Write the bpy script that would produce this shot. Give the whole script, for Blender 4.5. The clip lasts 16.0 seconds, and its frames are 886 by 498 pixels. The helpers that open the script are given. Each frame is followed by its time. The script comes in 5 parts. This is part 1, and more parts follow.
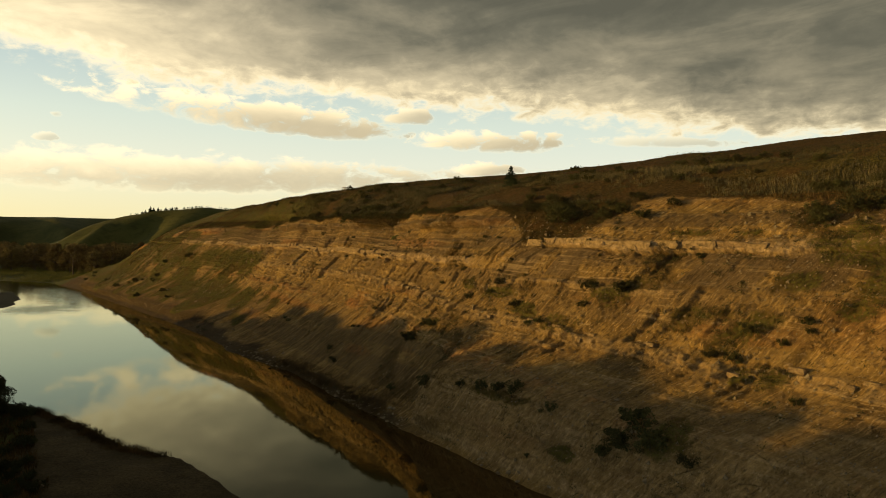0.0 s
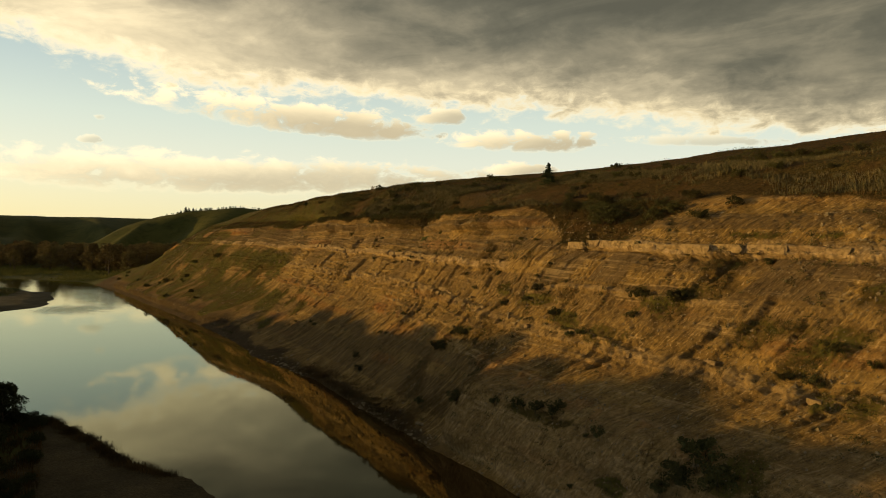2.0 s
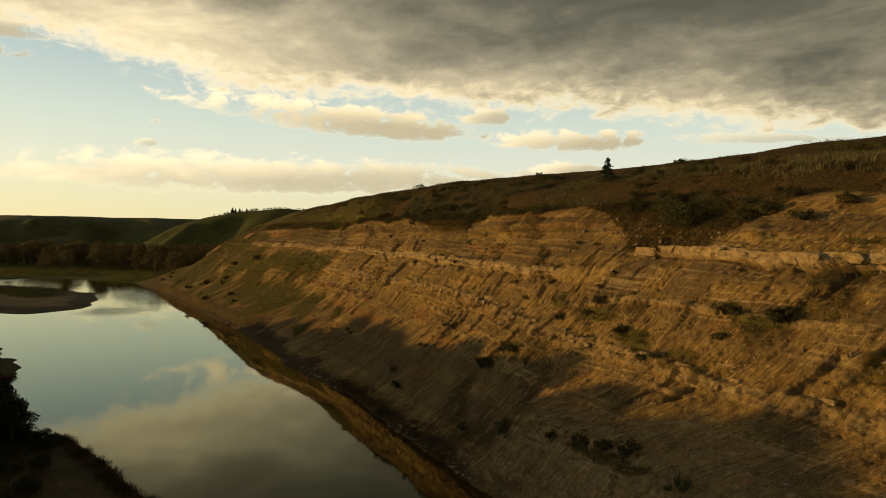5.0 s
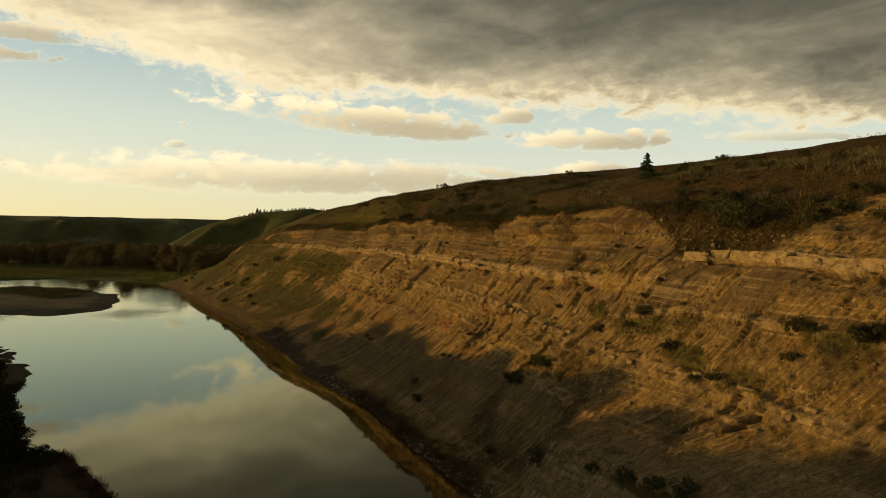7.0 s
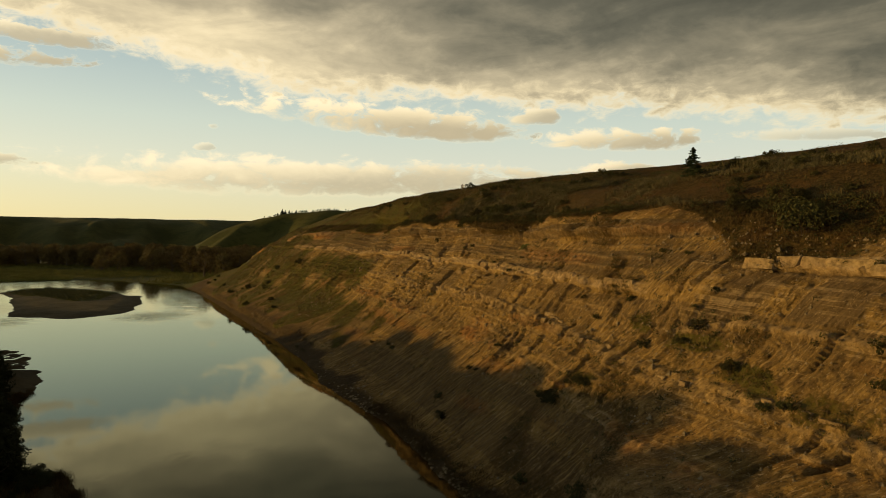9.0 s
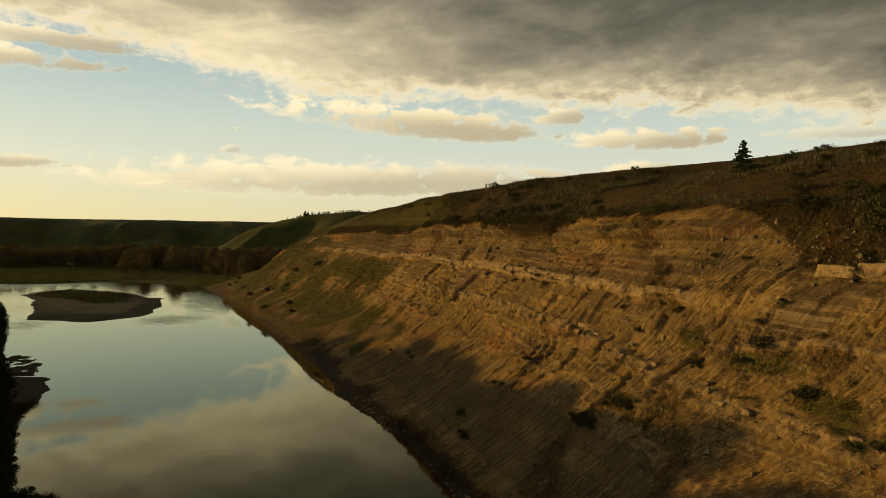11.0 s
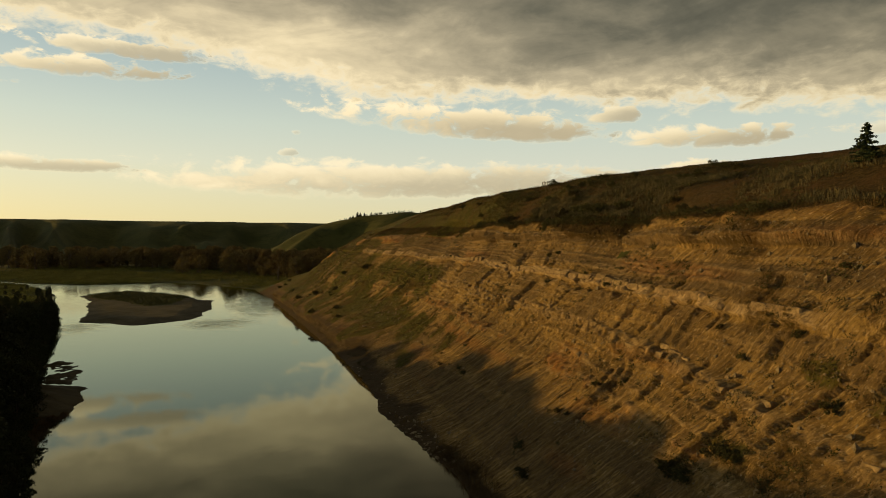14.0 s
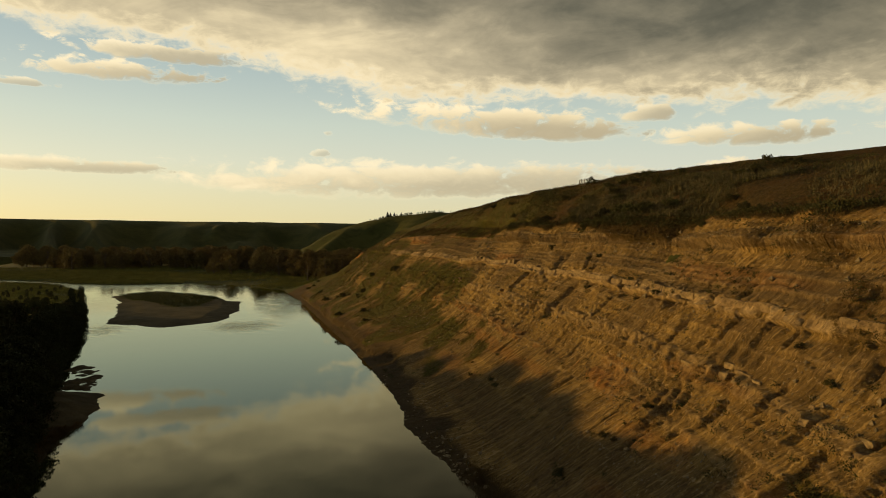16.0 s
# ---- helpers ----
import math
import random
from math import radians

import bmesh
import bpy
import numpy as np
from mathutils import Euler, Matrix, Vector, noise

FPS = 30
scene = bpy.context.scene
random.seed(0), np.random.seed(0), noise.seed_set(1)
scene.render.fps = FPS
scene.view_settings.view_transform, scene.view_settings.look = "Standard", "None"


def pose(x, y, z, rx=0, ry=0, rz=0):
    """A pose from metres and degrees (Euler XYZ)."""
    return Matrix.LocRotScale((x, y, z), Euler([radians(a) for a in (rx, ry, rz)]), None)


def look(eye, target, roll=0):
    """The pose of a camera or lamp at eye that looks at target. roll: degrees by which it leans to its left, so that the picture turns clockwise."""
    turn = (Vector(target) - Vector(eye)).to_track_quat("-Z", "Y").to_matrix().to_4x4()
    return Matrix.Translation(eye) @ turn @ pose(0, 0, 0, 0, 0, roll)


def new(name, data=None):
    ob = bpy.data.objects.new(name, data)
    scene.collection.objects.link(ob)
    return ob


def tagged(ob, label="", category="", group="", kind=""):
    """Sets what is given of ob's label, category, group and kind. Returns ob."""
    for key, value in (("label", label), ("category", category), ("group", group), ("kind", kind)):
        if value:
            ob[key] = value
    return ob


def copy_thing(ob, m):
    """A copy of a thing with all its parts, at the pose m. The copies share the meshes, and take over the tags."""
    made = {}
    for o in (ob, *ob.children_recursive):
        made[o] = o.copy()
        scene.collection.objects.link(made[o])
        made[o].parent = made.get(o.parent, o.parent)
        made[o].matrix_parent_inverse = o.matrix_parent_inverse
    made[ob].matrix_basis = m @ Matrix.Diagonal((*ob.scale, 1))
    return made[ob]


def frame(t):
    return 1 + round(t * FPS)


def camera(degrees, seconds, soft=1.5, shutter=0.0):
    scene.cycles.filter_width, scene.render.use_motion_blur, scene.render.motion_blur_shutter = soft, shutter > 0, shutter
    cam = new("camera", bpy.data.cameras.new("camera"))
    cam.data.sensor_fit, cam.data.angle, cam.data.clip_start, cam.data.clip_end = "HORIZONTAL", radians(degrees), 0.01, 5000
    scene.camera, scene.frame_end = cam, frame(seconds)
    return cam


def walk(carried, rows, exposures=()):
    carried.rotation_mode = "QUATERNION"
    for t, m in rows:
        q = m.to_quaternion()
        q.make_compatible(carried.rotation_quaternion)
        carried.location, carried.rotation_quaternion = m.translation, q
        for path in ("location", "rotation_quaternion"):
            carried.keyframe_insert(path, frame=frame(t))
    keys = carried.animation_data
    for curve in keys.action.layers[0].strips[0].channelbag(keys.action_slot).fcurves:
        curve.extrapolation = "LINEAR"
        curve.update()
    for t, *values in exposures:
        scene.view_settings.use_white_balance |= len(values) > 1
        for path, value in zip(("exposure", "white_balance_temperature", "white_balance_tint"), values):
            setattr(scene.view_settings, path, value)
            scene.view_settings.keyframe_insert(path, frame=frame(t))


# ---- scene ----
cam = camera(71.0, 16.0, soft=0.5)
METRES, EYE, TILT, LEAN, TURN = 45.0, 20.8, -1.1, -0.375, 0.0
ROWS = [
    (0.0, 0.0, 0.0, 0.0, 0.0, 0.0, -0.0),
    (0.5, 0.0002, 0.0303, 0.0017, 0.69, 0.0, -0.04),
    (1.0, 0.0002, 0.0627, 0.0031, 1.46, 0.03, -0.1),
    (1.5, -0.0008, 0.0923, 0.0055, 2.15, -0.0, -0.12),
    (2.0, -0.0021, 0.124, 0.0073, 2.94, 0.0, -0.16),
    (2.5, -0.0036, 0.153, 0.0091, 3.63, 0.01, -0.19),
    (3.0, -0.006, 0.1842, 0.0114, 4.37, -0.01, -0.24),
    (3.5, -0.0085, 0.2135, 0.0135, 5.06, -0.02, -0.24),
    (4.0, -0.0118, 0.2451, 0.0156, 5.77, -0.01, -0.27),
    (6.5, -0.0299, 0.4002, 0.0251, 8.64, 0.03, -0.34),
    (7.0, -0.0348, 0.4322, 0.0275, 9.24, 0.02, -0.34),
    (7.5, -0.0393, 0.462, 0.0293, 9.79, 0.04, -0.34),
    (8.0, -0.0448, 0.4942, 0.0314, 10.39, 0.05, -0.35),
    (8.5, -0.0502, 0.5236, 0.0336, 10.94, 0.06, -0.32),
    (9.0, -0.0562, 0.5556, 0.0354, 11.55, 0.08, -0.35),
    (11.5, -0.0877, 0.7101, 0.0445, 14.49, 0.16, -0.3),
    (12.0, -0.0954, 0.7412, 0.0469, 15.44, 0.16, -0.28),
    (12.5, -0.103, 0.7704, 0.0484, 16.28, 0.17, -0.31),
    (13.0, -0.1116, 0.802, 0.0502, 17.12, 0.18, -0.3),
    (13.5, -0.1198, 0.8307, 0.0519, 17.81, 0.18, -0.32),
    (14.0, -0.1294, 0.8615, 0.0536, 18.55, 0.18, -0.33),
    (14.5, -0.1386, 0.8901, 0.0555, 19.24, 0.17, -0.33),
    (15.0, -0.1489, 0.9209, 0.0574, 19.97, 0.16, -0.34),
    (15.5, -0.1586, 0.9491, 0.0591, 20.64, 0.16, -0.35),
    (16.0, -0.1696, 0.9788, 0.0612, 21.36, 0.16, -0.38),
]
walk(cam, [(t, pose(0, 0, EYE, TILT, LEAN, TURN) @ pose(METRES * x, METRES * y, METRES * z, 90 + pitch, roll, yaw)) for t, x, y, z, yaw, pitch, roll in ROWS],
     [(0.0, 0.08), (4.0, 0.0), (8.0, -0.12), (12.0, -0.19), (16.0, -0.22)])

# ---- world, sun, exposure ----
SUN_AZ, SUN_EL = 92.0, 4.0          # degrees to the left of +y, and above the horizon


def nd(tree, kind, **kw):
    n = tree.nodes.new(kind)
    for k, v in kw.items():
        n.inputs[k].default_value = v
    return n


def op(tree, what, a, b=None, c=None, clamp=False):
    n = tree.nodes.new("ShaderNodeMath")
    n.operation, n.use_clamp = what, clamp
    for i, v in enumerate((a, b, c)):
        if v is None:
            continue
        if isinstance(v, (int, float)):
            n.inputs[i].default_value = v
        else:
            tree.links.new(v, n.inputs[i])
    return n.outputs[0]


def mixc(tree, fac, a, b, blend="MIX"):
    n = tree.nodes.new("ShaderNodeMix")
    n.data_type, n.blend_type = "RGBA", blend
    for sock, v in ((n.inputs[0], fac), (n.inputs[6], a), (n.inputs[7], b)):
        if isinstance(v, (int, float)):
            sock.default_value = v
        elif isinstance(v, tuple):
            sock.default_value = (*v, 1) if len(v) == 3 else v
        else:
            tree.links.new(v, sock)
    return n.outputs[2]


def remap(tree, v, a, b, c=0.0, d=1.0, smooth=True):
    n = tree.nodes.new("ShaderNodeMapRange")
    n.interpolation_type = "SMOOTHSTEP" if smooth else "LINEAR"
    tree.links.new(v, n.inputs[0])
    for i, x in zip((1, 2, 3, 4), (a, b, c, d)):
        n.inputs[i].default_value = x
    return n.outputs[0]


def ramp(tree, v, stops):
    n = tree.nodes.new("ShaderNodeValToRGB")
    e = n.color_ramp.elements
    while len(e) < len(stops):
        e.new(0.5)
    for el, (pos, col) in zip(e, stops):
        el.position, el.color = pos, (*col, 1)
    tree.links.new(v, n.inputs[0])
    return n.outputs[0]


def noise_of(tree, vec, scale, detail=4.0, rough=0.55, dist=0.0):
    n = nd(tree, "ShaderNodeTexNoise", Scale=scale, Detail=detail, Roughness=rough, Distortion=dist)
    if vec is not None:
        tree.links.new(vec, n.inputs["Vector"])
    return n.outputs["Fac"]


def xyz(tree, a, b, c=0.0):
    n = tree.nodes.new("ShaderNodeCombineXYZ")
    for i, v in enumerate((a, b, c)):
        if isinstance(v, (int, float)):
            n.inputs[i].default_value = v
        else:
            tree.links.new(v, n.inputs[i])
    return n.outputs[0]


def make_world():
    w = bpy.data.worlds.new("sky")
    scene.world = w
    w.use_nodes = True
    t = w.node_tree
    t.nodes.clear()
    out = t.nodes.new("ShaderNodeOutputWorld")
    bg = t.nodes.new("ShaderNodeBackground")
    t.links.new(bg.outputs[0], out.inputs[0])
    sky = t.nodes.new("ShaderNodeTexSky")
    sky.sky_type, sky.sun_disc = "NISHITA", False
    sky.sun_elevation, sky.sun_rotation = radians(SUN_EL), radians(-SUN_AZ)
    sky.altitude, sky.air_density, sky.dust_density, sky.ozone_density = 700, 1.0, 1.6, 1.0
    co = t.nodes.new("ShaderNodeTexCoord")
    sep = t.nodes.new("ShaderNodeSeparateXYZ")
    t.links.new(co.outputs["Generated"], sep.inputs[0])
    x, y, z = sep.outputs
    az = op(t, "MULTIPLY", op(t, "ARCTAN2", op(t, "MULTIPLY", x, -1.0), y), 57.2958)   # degrees to the left
    el = op(t, "MULTIPLY", op(t, "ARCSINE", z), 57.2958)
    up = op(t, "MAXIMUM", z, 0.02)
    # clear sky: the physical sky, lifted towards the pale summer evening
    glow = op(t, "POWER", remap(t, op(t, "ABSOLUTE", op(t, "SUBTRACT", az, SUN_AZ)), 130.0, 0.0), 1.5)
    low = ramp(t, op(t, "DIVIDE", el, 40.0, clamp=True), SKY_RAMP)
    warm = mixc(t, op(t, "MULTIPLY", glow, remap(t, el, 14.0, 0.0)), (1, 1, 1), (1.22, 1.13, 0.86))
    clear = mixc(t, 0.72, mixc(t, 1.0, sky.outputs[0], (0.11, 0.11, 0.11), "MULTIPLY"), mixc(t, 1.0, low, warm, "MULTIPLY"))
    # clouds in a layer overhead, seen in perspective
    lay = xyz(t, op(t, "DIVIDE", x, up), op(t, "DIVIDE", y, up), 0.0)
    big = noise_of(t, lay, 0.55, 6.0, 0.55, 0.3)
    fine = noise_of(t, lay, 1.5, 5.0, 0.52, 0.3)
    flat = xyz(t, op(t, "MULTIPLY", az, 0.035), op(t, "MULTIPLY", el, 0.12), 0.0)
    wisp = noise_of(t, flat, 3.0, 7.0, 0.58, 0.3)
    lump = xyz(t, op(t, "MULTIPLY", az, 0.07), op(t, "MULTIPLY", el, 0.13), 7.0)
    puff = noise_of(t, lump, 6.0, 7.0, 0.60, 0.35)
    jag = op(t, "ADD", op(t, "MULTIPLY", op(t, "SUBTRACT", wisp, 0.5), 3.0), op(t, "MULTIPLY", op(t, "SUBTRACT", puff, 0.5), 9.0))
    mott = noise_of(t, xyz(t, op(t, "MULTIPLY", az, 0.05), op(t, "ADD", op(t, "MULTIPLY", el, 0.16), op(t, "MULTIPLY", az, 0.012)), 2.0), 1.7, 6.0, 0.56, 0.6)
    # the deck's lower edge: elevation by azimuth
    edge = ramp(t, remap(t, az, -60.0, 100.0, 0.0, 1.0, False), DECK_RAMP)
    edge = op(t, "MULTIPLY", edge, 50.0)
    above = op(t, "ADD", op(t, "SUBTRACT", el, edge), op(t, "ADD", op(t, "MULTIPLY", jag, 0.58), op(t, "MULTIPLY", op(t, "SUBTRACT", big, 0.5), 3.0)))
    deck = remap(t, above, -0.6, 1.3)
    # thin and lit at the edge, thicker and darker up into the deck and away from the sun
    thick = op(t, "ADD", remap(t, above, -0.4, 2.6, 0.0, 0.36), remap(t, above, 2.0, 11.0, 0.0, 0.34))
    thick = op(t, "ADD", thick, op(t, "MULTIPLY", remap(t, az, 32.0, -15.0, 0.0, 0.40), remap(t, above, -0.5, 5.0)))
    thick = op(t, "ADD", thick, remap(t, el, 17.0, 27.0, 0.0, 0.22))
    grainy = op(t, "ADD", op(t, "MULTIPLY", op(t, "SUBTRACT", mott, 0.5), 0.85), op(t, "ADD", op(t, "MULTIPLY", op(t, "SUBTRACT", fine, 0.5), 0.45), op(t, "MULTIPLY", op(t, "SUBTRACT", big, 0.5), 0.5)))
    thick = op(t, "ADD", thick, op(t, "MULTIPLY", grainy, remap(t, above, 0.0, 3.5, 0.25, 1.0)))
    total, body = deck, op(t, "MULTIPLY", op(t, "MAXIMUM", thick, 0.0), remap(t, deck, 0.3, 0.9))
    for ca, ce, ra, re, tilt, k, jf in CLOUDS:
        dx = op(t, "DIVIDE", op(t, "SUBTRACT", az, ca), ra)
        dy = op(t, "DIVIDE", op(t, "SUBTRACT", op(t, "SUBTRACT", el, ce), op(t, "MULTIPLY", op(t, "SUBTRACT", az, ca), tilt)), re)
        r2 = op(t, "ADD", op(t, "POWER", op(t, "ABSOLUTE", dx), 2.6), op(t, "POWER", op(t, "ABSOLUTE", dy), 2.0))
        inside = op(t, "ADD", op(t, "SUBTRACT", 1.0, r2), op(t, "MULTIPLY", jag, op(t, "MULTIPLY", remap(t, dy, -1.0, 0.2, 0.45, 1.0), 1.7 * jf)))   # flatter bases
        m = op(t, "MULTIPLY", remap(t, inside, -0.3, 0.85), k)
        total = op(t, "MAXIMUM", total, m)
        # the base of a cloud and its side away from the sun are in its own shade
        lit = op(t, "ADD", op(t, "MULTIPLY", dy, 0.45), op(t, "MULTIPLY", dx, 0.42))
        base = op(t, "SUBTRACT", op(t, "ADD", 0.42, op(t, "MULTIPLY", inside, 0.25)), op(t, "ADD", lit, op(t, "MULTIPLY", op(t, "SUBTRACT", puff, 0.5), 1.6)))
        body = op(t, "MAXIMUM", body, op(t, "MULTIPLY", remap(t, base, 0.0, 1.0), op(t, "MULTIPLY", remap(t, m, 0.0, 0.5), 0.42)))
    cloud = ramp(t, op(t, "MINIMUM", op(t, "MULTIPLY", body, 0.88), 1.0), CLOUD_RAMP)
    cloud = mixc(t, 1.0, cloud, mixc(t, remap(t, az, -48.0, 30.0), (0.86, 0.85, 0.80), (1.04, 1.03, 1.0)), "MULTIPLY")
    col = mixc(t, op(t, "MULTIPLY", total, 0.97), clear, cloud)
    below = remap(t, el, 0.0, -2.0)
    col = mixc(t, below, col, (0.10, 0.09, 0.06))
    t.links.new(col, bg.inputs[0])
    bg.inputs[1].default_value = 1.0


SKY_RAMP = [(0.0, (1.05, 0.96, 0.58)), (0.08, (1.03, 0.98, 0.70)), (0.16, (1.0, 1.02, 0.84)), (0.25, (0.87, 0.96, 0.82)), (0.38, (0.62, 0.75, 0.72)), (0.60, (0.40, 0.52, 0.55)), (1.0, (0.22, 0.32, 0.41))]
CLOUD_RAMP = [(0.0, (1.22, 1.03, 0.68)), (0.17, (0.98, 0.82, 0.52)), (0.36, (0.62, 0.525, 0.345)), (0.6, (0.34, 0.295, 0.20)), (0.85, (0.165, 0.152, 0.107)), (1.0, (0.115, 0.108, 0.077))]
# the deck's lower edge: azimuth (left is plus) and elevation
DECK = [(-60, 5.0), (-35, 7.5), (-29, 8.1), (-20, 9.3), (-13, 10.2), (-6, 11.4), (2.4, 11.2), (9.5, 12.0), (17, 12.3), (27, 12.5), (29, 13.3), (35, 14.0), (44, 15.2), (53, 15.9), (60, 17.0), (100, 24.0)]
DECK_RAMP = [((a + 60) / 160, (e / 50,) * 3) for a, e in DECK]
# azimuth, elevation, half width, half height, slant, cover, raggedness
CLOUDS = [(17.0, 10.6, 13.0, 1.35, 0.085, 1.0, 0.40), (10.5, 9.9, 6.5, 1.1, 0.07, 1.0, 0.3), (-4.4, 8.7, 7.2, 0.95, 0.03, 0.95, 0.42), (23.0, 5.3, 23.0, 1.6, 0.0, 0.86, 0.30), (48.5, 13.3, 7.5, 0.8, -0.02, 0.95, 0.55),
          (46.0, 15.0, 6.0, 0.7, 0.0, 0.9, 0.6), (53.0, 5.6, 8.5, 0.6, 0.0, 0.8, 0.35), (31.8, 9.4, 0.5, 0.3, 0.0, 0.5, 0.5), (32.6, 7.6, 0.9, 0.35, 0.0, 0.5, 0.5),
          (-20.5, 8.3, 7.0, 0.5, 0.05, 0.55, 0.4), (-4.0, 6.2, 3.0, 0.7, 0.0, 0.9, 0.4), (3.0, 11.0, 3.2, 0.8, 0.0, 0.9, 0.5), (56.0, 11.6, 3.0, 0.3, 0.0, 0.7, 0.5)]
make_world()
lamp = bpy.data.lights.new("sun", "SUN")
lamp.energy, lamp.angle, lamp.color = 4.4, radians(0.7), (1.0, 0.60, 0.14)
sun = new("sun", lamp)
ca, ce = radians(SUN_AZ), radians(SUN_EL)
sun.matrix_world = look((-math.sin(ca) * math.cos(ce) * 300, math.cos(ca) * math.cos(ce) * 300, math.sin(ce) * 300), (0, 0, 0))

# ---- noise and land forms ----
TABLE = np.random.RandomState(7).rand(512, 512)


def vn(x, y, k=0):
    x, y = np.asarray(x, float) + 37.13 * k, np.asarray(y, float) + 91.7 * k
    i, j = np.floor(x).astype(int), np.floor(y).astype(int)
    u, v = x - i, y - j
    u, v = u * u * u * (u * (u * 6 - 15) + 10), v * v * v * (v * (v * 6 - 15) + 10)
    a, b = TABLE[i % 512, j % 512], TABLE[(i + 1) % 512, j % 512]
    c, d = TABLE[i % 512, (j + 1) % 512], TABLE[(i + 1) % 512, (j + 1) % 512]
    return (a + (b - a) * u) * (1 - v) + (c + (d - c) * u) * v - 0.5


def fb(x, y, octaves=4, k=0, gain=0.5):
    tot, amp = 0.0, 1.0
    for o in range(octaves):
        tot = tot + amp * vn(np.asarray(x) * 2.0 ** o, np.asarray(y) * 2.0 ** o, k + 3 * o)
        amp *= gain
    return tot


def sm(x, a, b):
    u = np.clip((np.asarray(x, float) - a) / (b - a), 0, 1)
    return u * u * (3 - 2 * u)


D, N = (-0.5798, 0.8148), (0.8148, 0.5798)      # along the cliff, and from the river into it


def to_xy(s, n):
    return s * D[0] + n * N[0], s * D[1] + n * N[1]


def to_sn(x, y):
    return x * D[0] + y * D[1], x * N[0] + y * N[1]


ST = np.array([-60, 0, 22, 43, 56.5, 60, 75, 90, 108, 130, 155, 180, 210, 240, 270, 300], float)
ZL = np.array([0, 0.6, 6.5, 10.5, 14.5, 18.5, 22, 25], float)
NL = np.array([
    [38, 38.5, 44, 47, 50, 53, 56, 61], [36.5, 37, 42, 45.5, 48.5, 52, 55, 60], [36, 36.5, 40.6, 46, 49, 52, 54.5, 59.5],
    [35.5, 36, 39.2, 44.3, 47.2, 49.8, 53, 57.5], [35.3, 36, 39.0, 43.6, 47.8, 50, 53.4, 57.2], [35.3, 36, 41, 44, 48, 50, 53.5, 57], [35.3, 36.2, 41.5, 45, 48, 50.5, 53.5, 56.5],
    [36, 37, 42.5, 47, 49.5, 52.5, 55.5, 58], [34, 36.5, 43.5, 48, 51, 55, 57, 59], [34.2, 36, 45, 48.5, 51.5, 54.5, 56, 58],
    [33, 34.5, 45, 49, 52, 55, 57.5, 60], [31, 32.5, 41, 45, 48.5, 52.5, 56, 60], [28.5, 30, 36.5, 40, 43, 46.5, 51, 56.5],
    [26, 27.5, 34, 37.5, 41.5, 45.5, 49.5, 55]] + [[23.5, 25, 33, 38, 43, 48.5, 56, 66], [19, 21, 35, 48, 62, 78, 90, 102]], float)
BROW = np.array([[-60, 140, 42], [20, 135, 41], [60, 130, 40.1], [90, 125, 39.2], [105, 105, 36.4], [120, 95, 35.5], [135, 78, 33.9], [150, 67, 31.8],
                 [170, 67, 31.6], [190, 70, 31.0], [210, 75, 31.3], [240, 85, 32], [270, 105, 31], [300, 130, 31]], float)


def level(s, k):
    return np.interp(s, ST, NL[:, k])


def brow(s):
    return np.interp(s, BROW[:, 0], BROW[:, 1]), np.interp(s, BROW[:, 0], BROW[:, 2])


def brow_bend(s):
    return np.interp(s, [100, 135, 150], [1.25, 1.6, 2.0])


def brow_rise(s, dn):
    """The first steeper metres of the slope above the rim."""
    return 1.6 * sm(dn, 0, 8) * (1 - sm(dn, 8, 26)) * (1 - sm(s, 118, 146))


def right_land(s, n):
    """Smooth height of the land on the cliff's side."""
    s, n = np.asarray(s, float), np.asarray(n, float)
    ns = [level(s, k) for k in range(8)]
    z = np.minimum((n - ns[0]) * 0.5, 0.0)
    for k in range(7):
        z = z + (ZL[k + 1] - ZL[k]) * np.clip((n - ns[k]) / (ns[k + 1] - ns[k]), 0, 1)
    nb, zb = brow(s)
    u = np.clip((n - ns[7]) / (nb - ns[7]), 0, 1)
    z = z + (zb - 25) * (1 - (1 - u) ** brow_bend(s)) - 0.012 * np.maximum(n - nb, 0) + brow_rise(s, n - ns[7])
    return z


RIVER = [(-400, 40), (-200, 42), (-60, 38), (0, 36.5), (22, 36), (43, 35.5), (60, 35.3), (75, 35.3), (90, 36), (104, 35), (108, 34), (114, 33), (118, 34), (130, 34.2), (155, 33), (180, 31), (210, 28.5), (240, 26),
         (263, 24), (285, 22), (311, 17.4), (335, 2), (351, -9), (360, -20), (361, -35), (357, -59), (367, -78), (390, -103), (402, -123), (450, -190), (560, -330),
         (545, -350), (430, -195), (386, -117), (358, -82), (326, -63), (287, -51), (235, -37), (200, -28.5), (165, -21), (152, -18.5), (143, -15), (139.5, -8.6), (138, -6.4), (130, -4.7), (124, -4.4), (117, -5), (103, -4), (93, -2.5), (87, 0.3),
         (88.3, 3.5), (77.6, 7.3), (68, 9.8), (61, 13.6), (54.4, 14.8), (48, 15.5), (28, 18), (0, 20), (-60, 22), (-200, 24), (-400, 20)]
RIVER_XY = np.array([to_xy(a, b) for a, b in RIVER])
POND_XY = np.array([(-480, 346), (-560, 425), (-650, 480), (-800, 520), (-800, 480), (-650, 425), (-545, 352)], float)
ISLE = np.array([(267.6, 3.8), (239, 4.8), (225, 3.2), (218, 2.1), (212.6, -1.4), (209, -6), (207, -10.3), (208.7, -14), (212.4, -19), (215.8, -26), (226, -27), (241, -29),
                 (259, -34), (275, -36.3), (296, -44.4), (306, -39), (311, -29), (299, -15.6), (285, -5.7), (272, -1.7)], float)
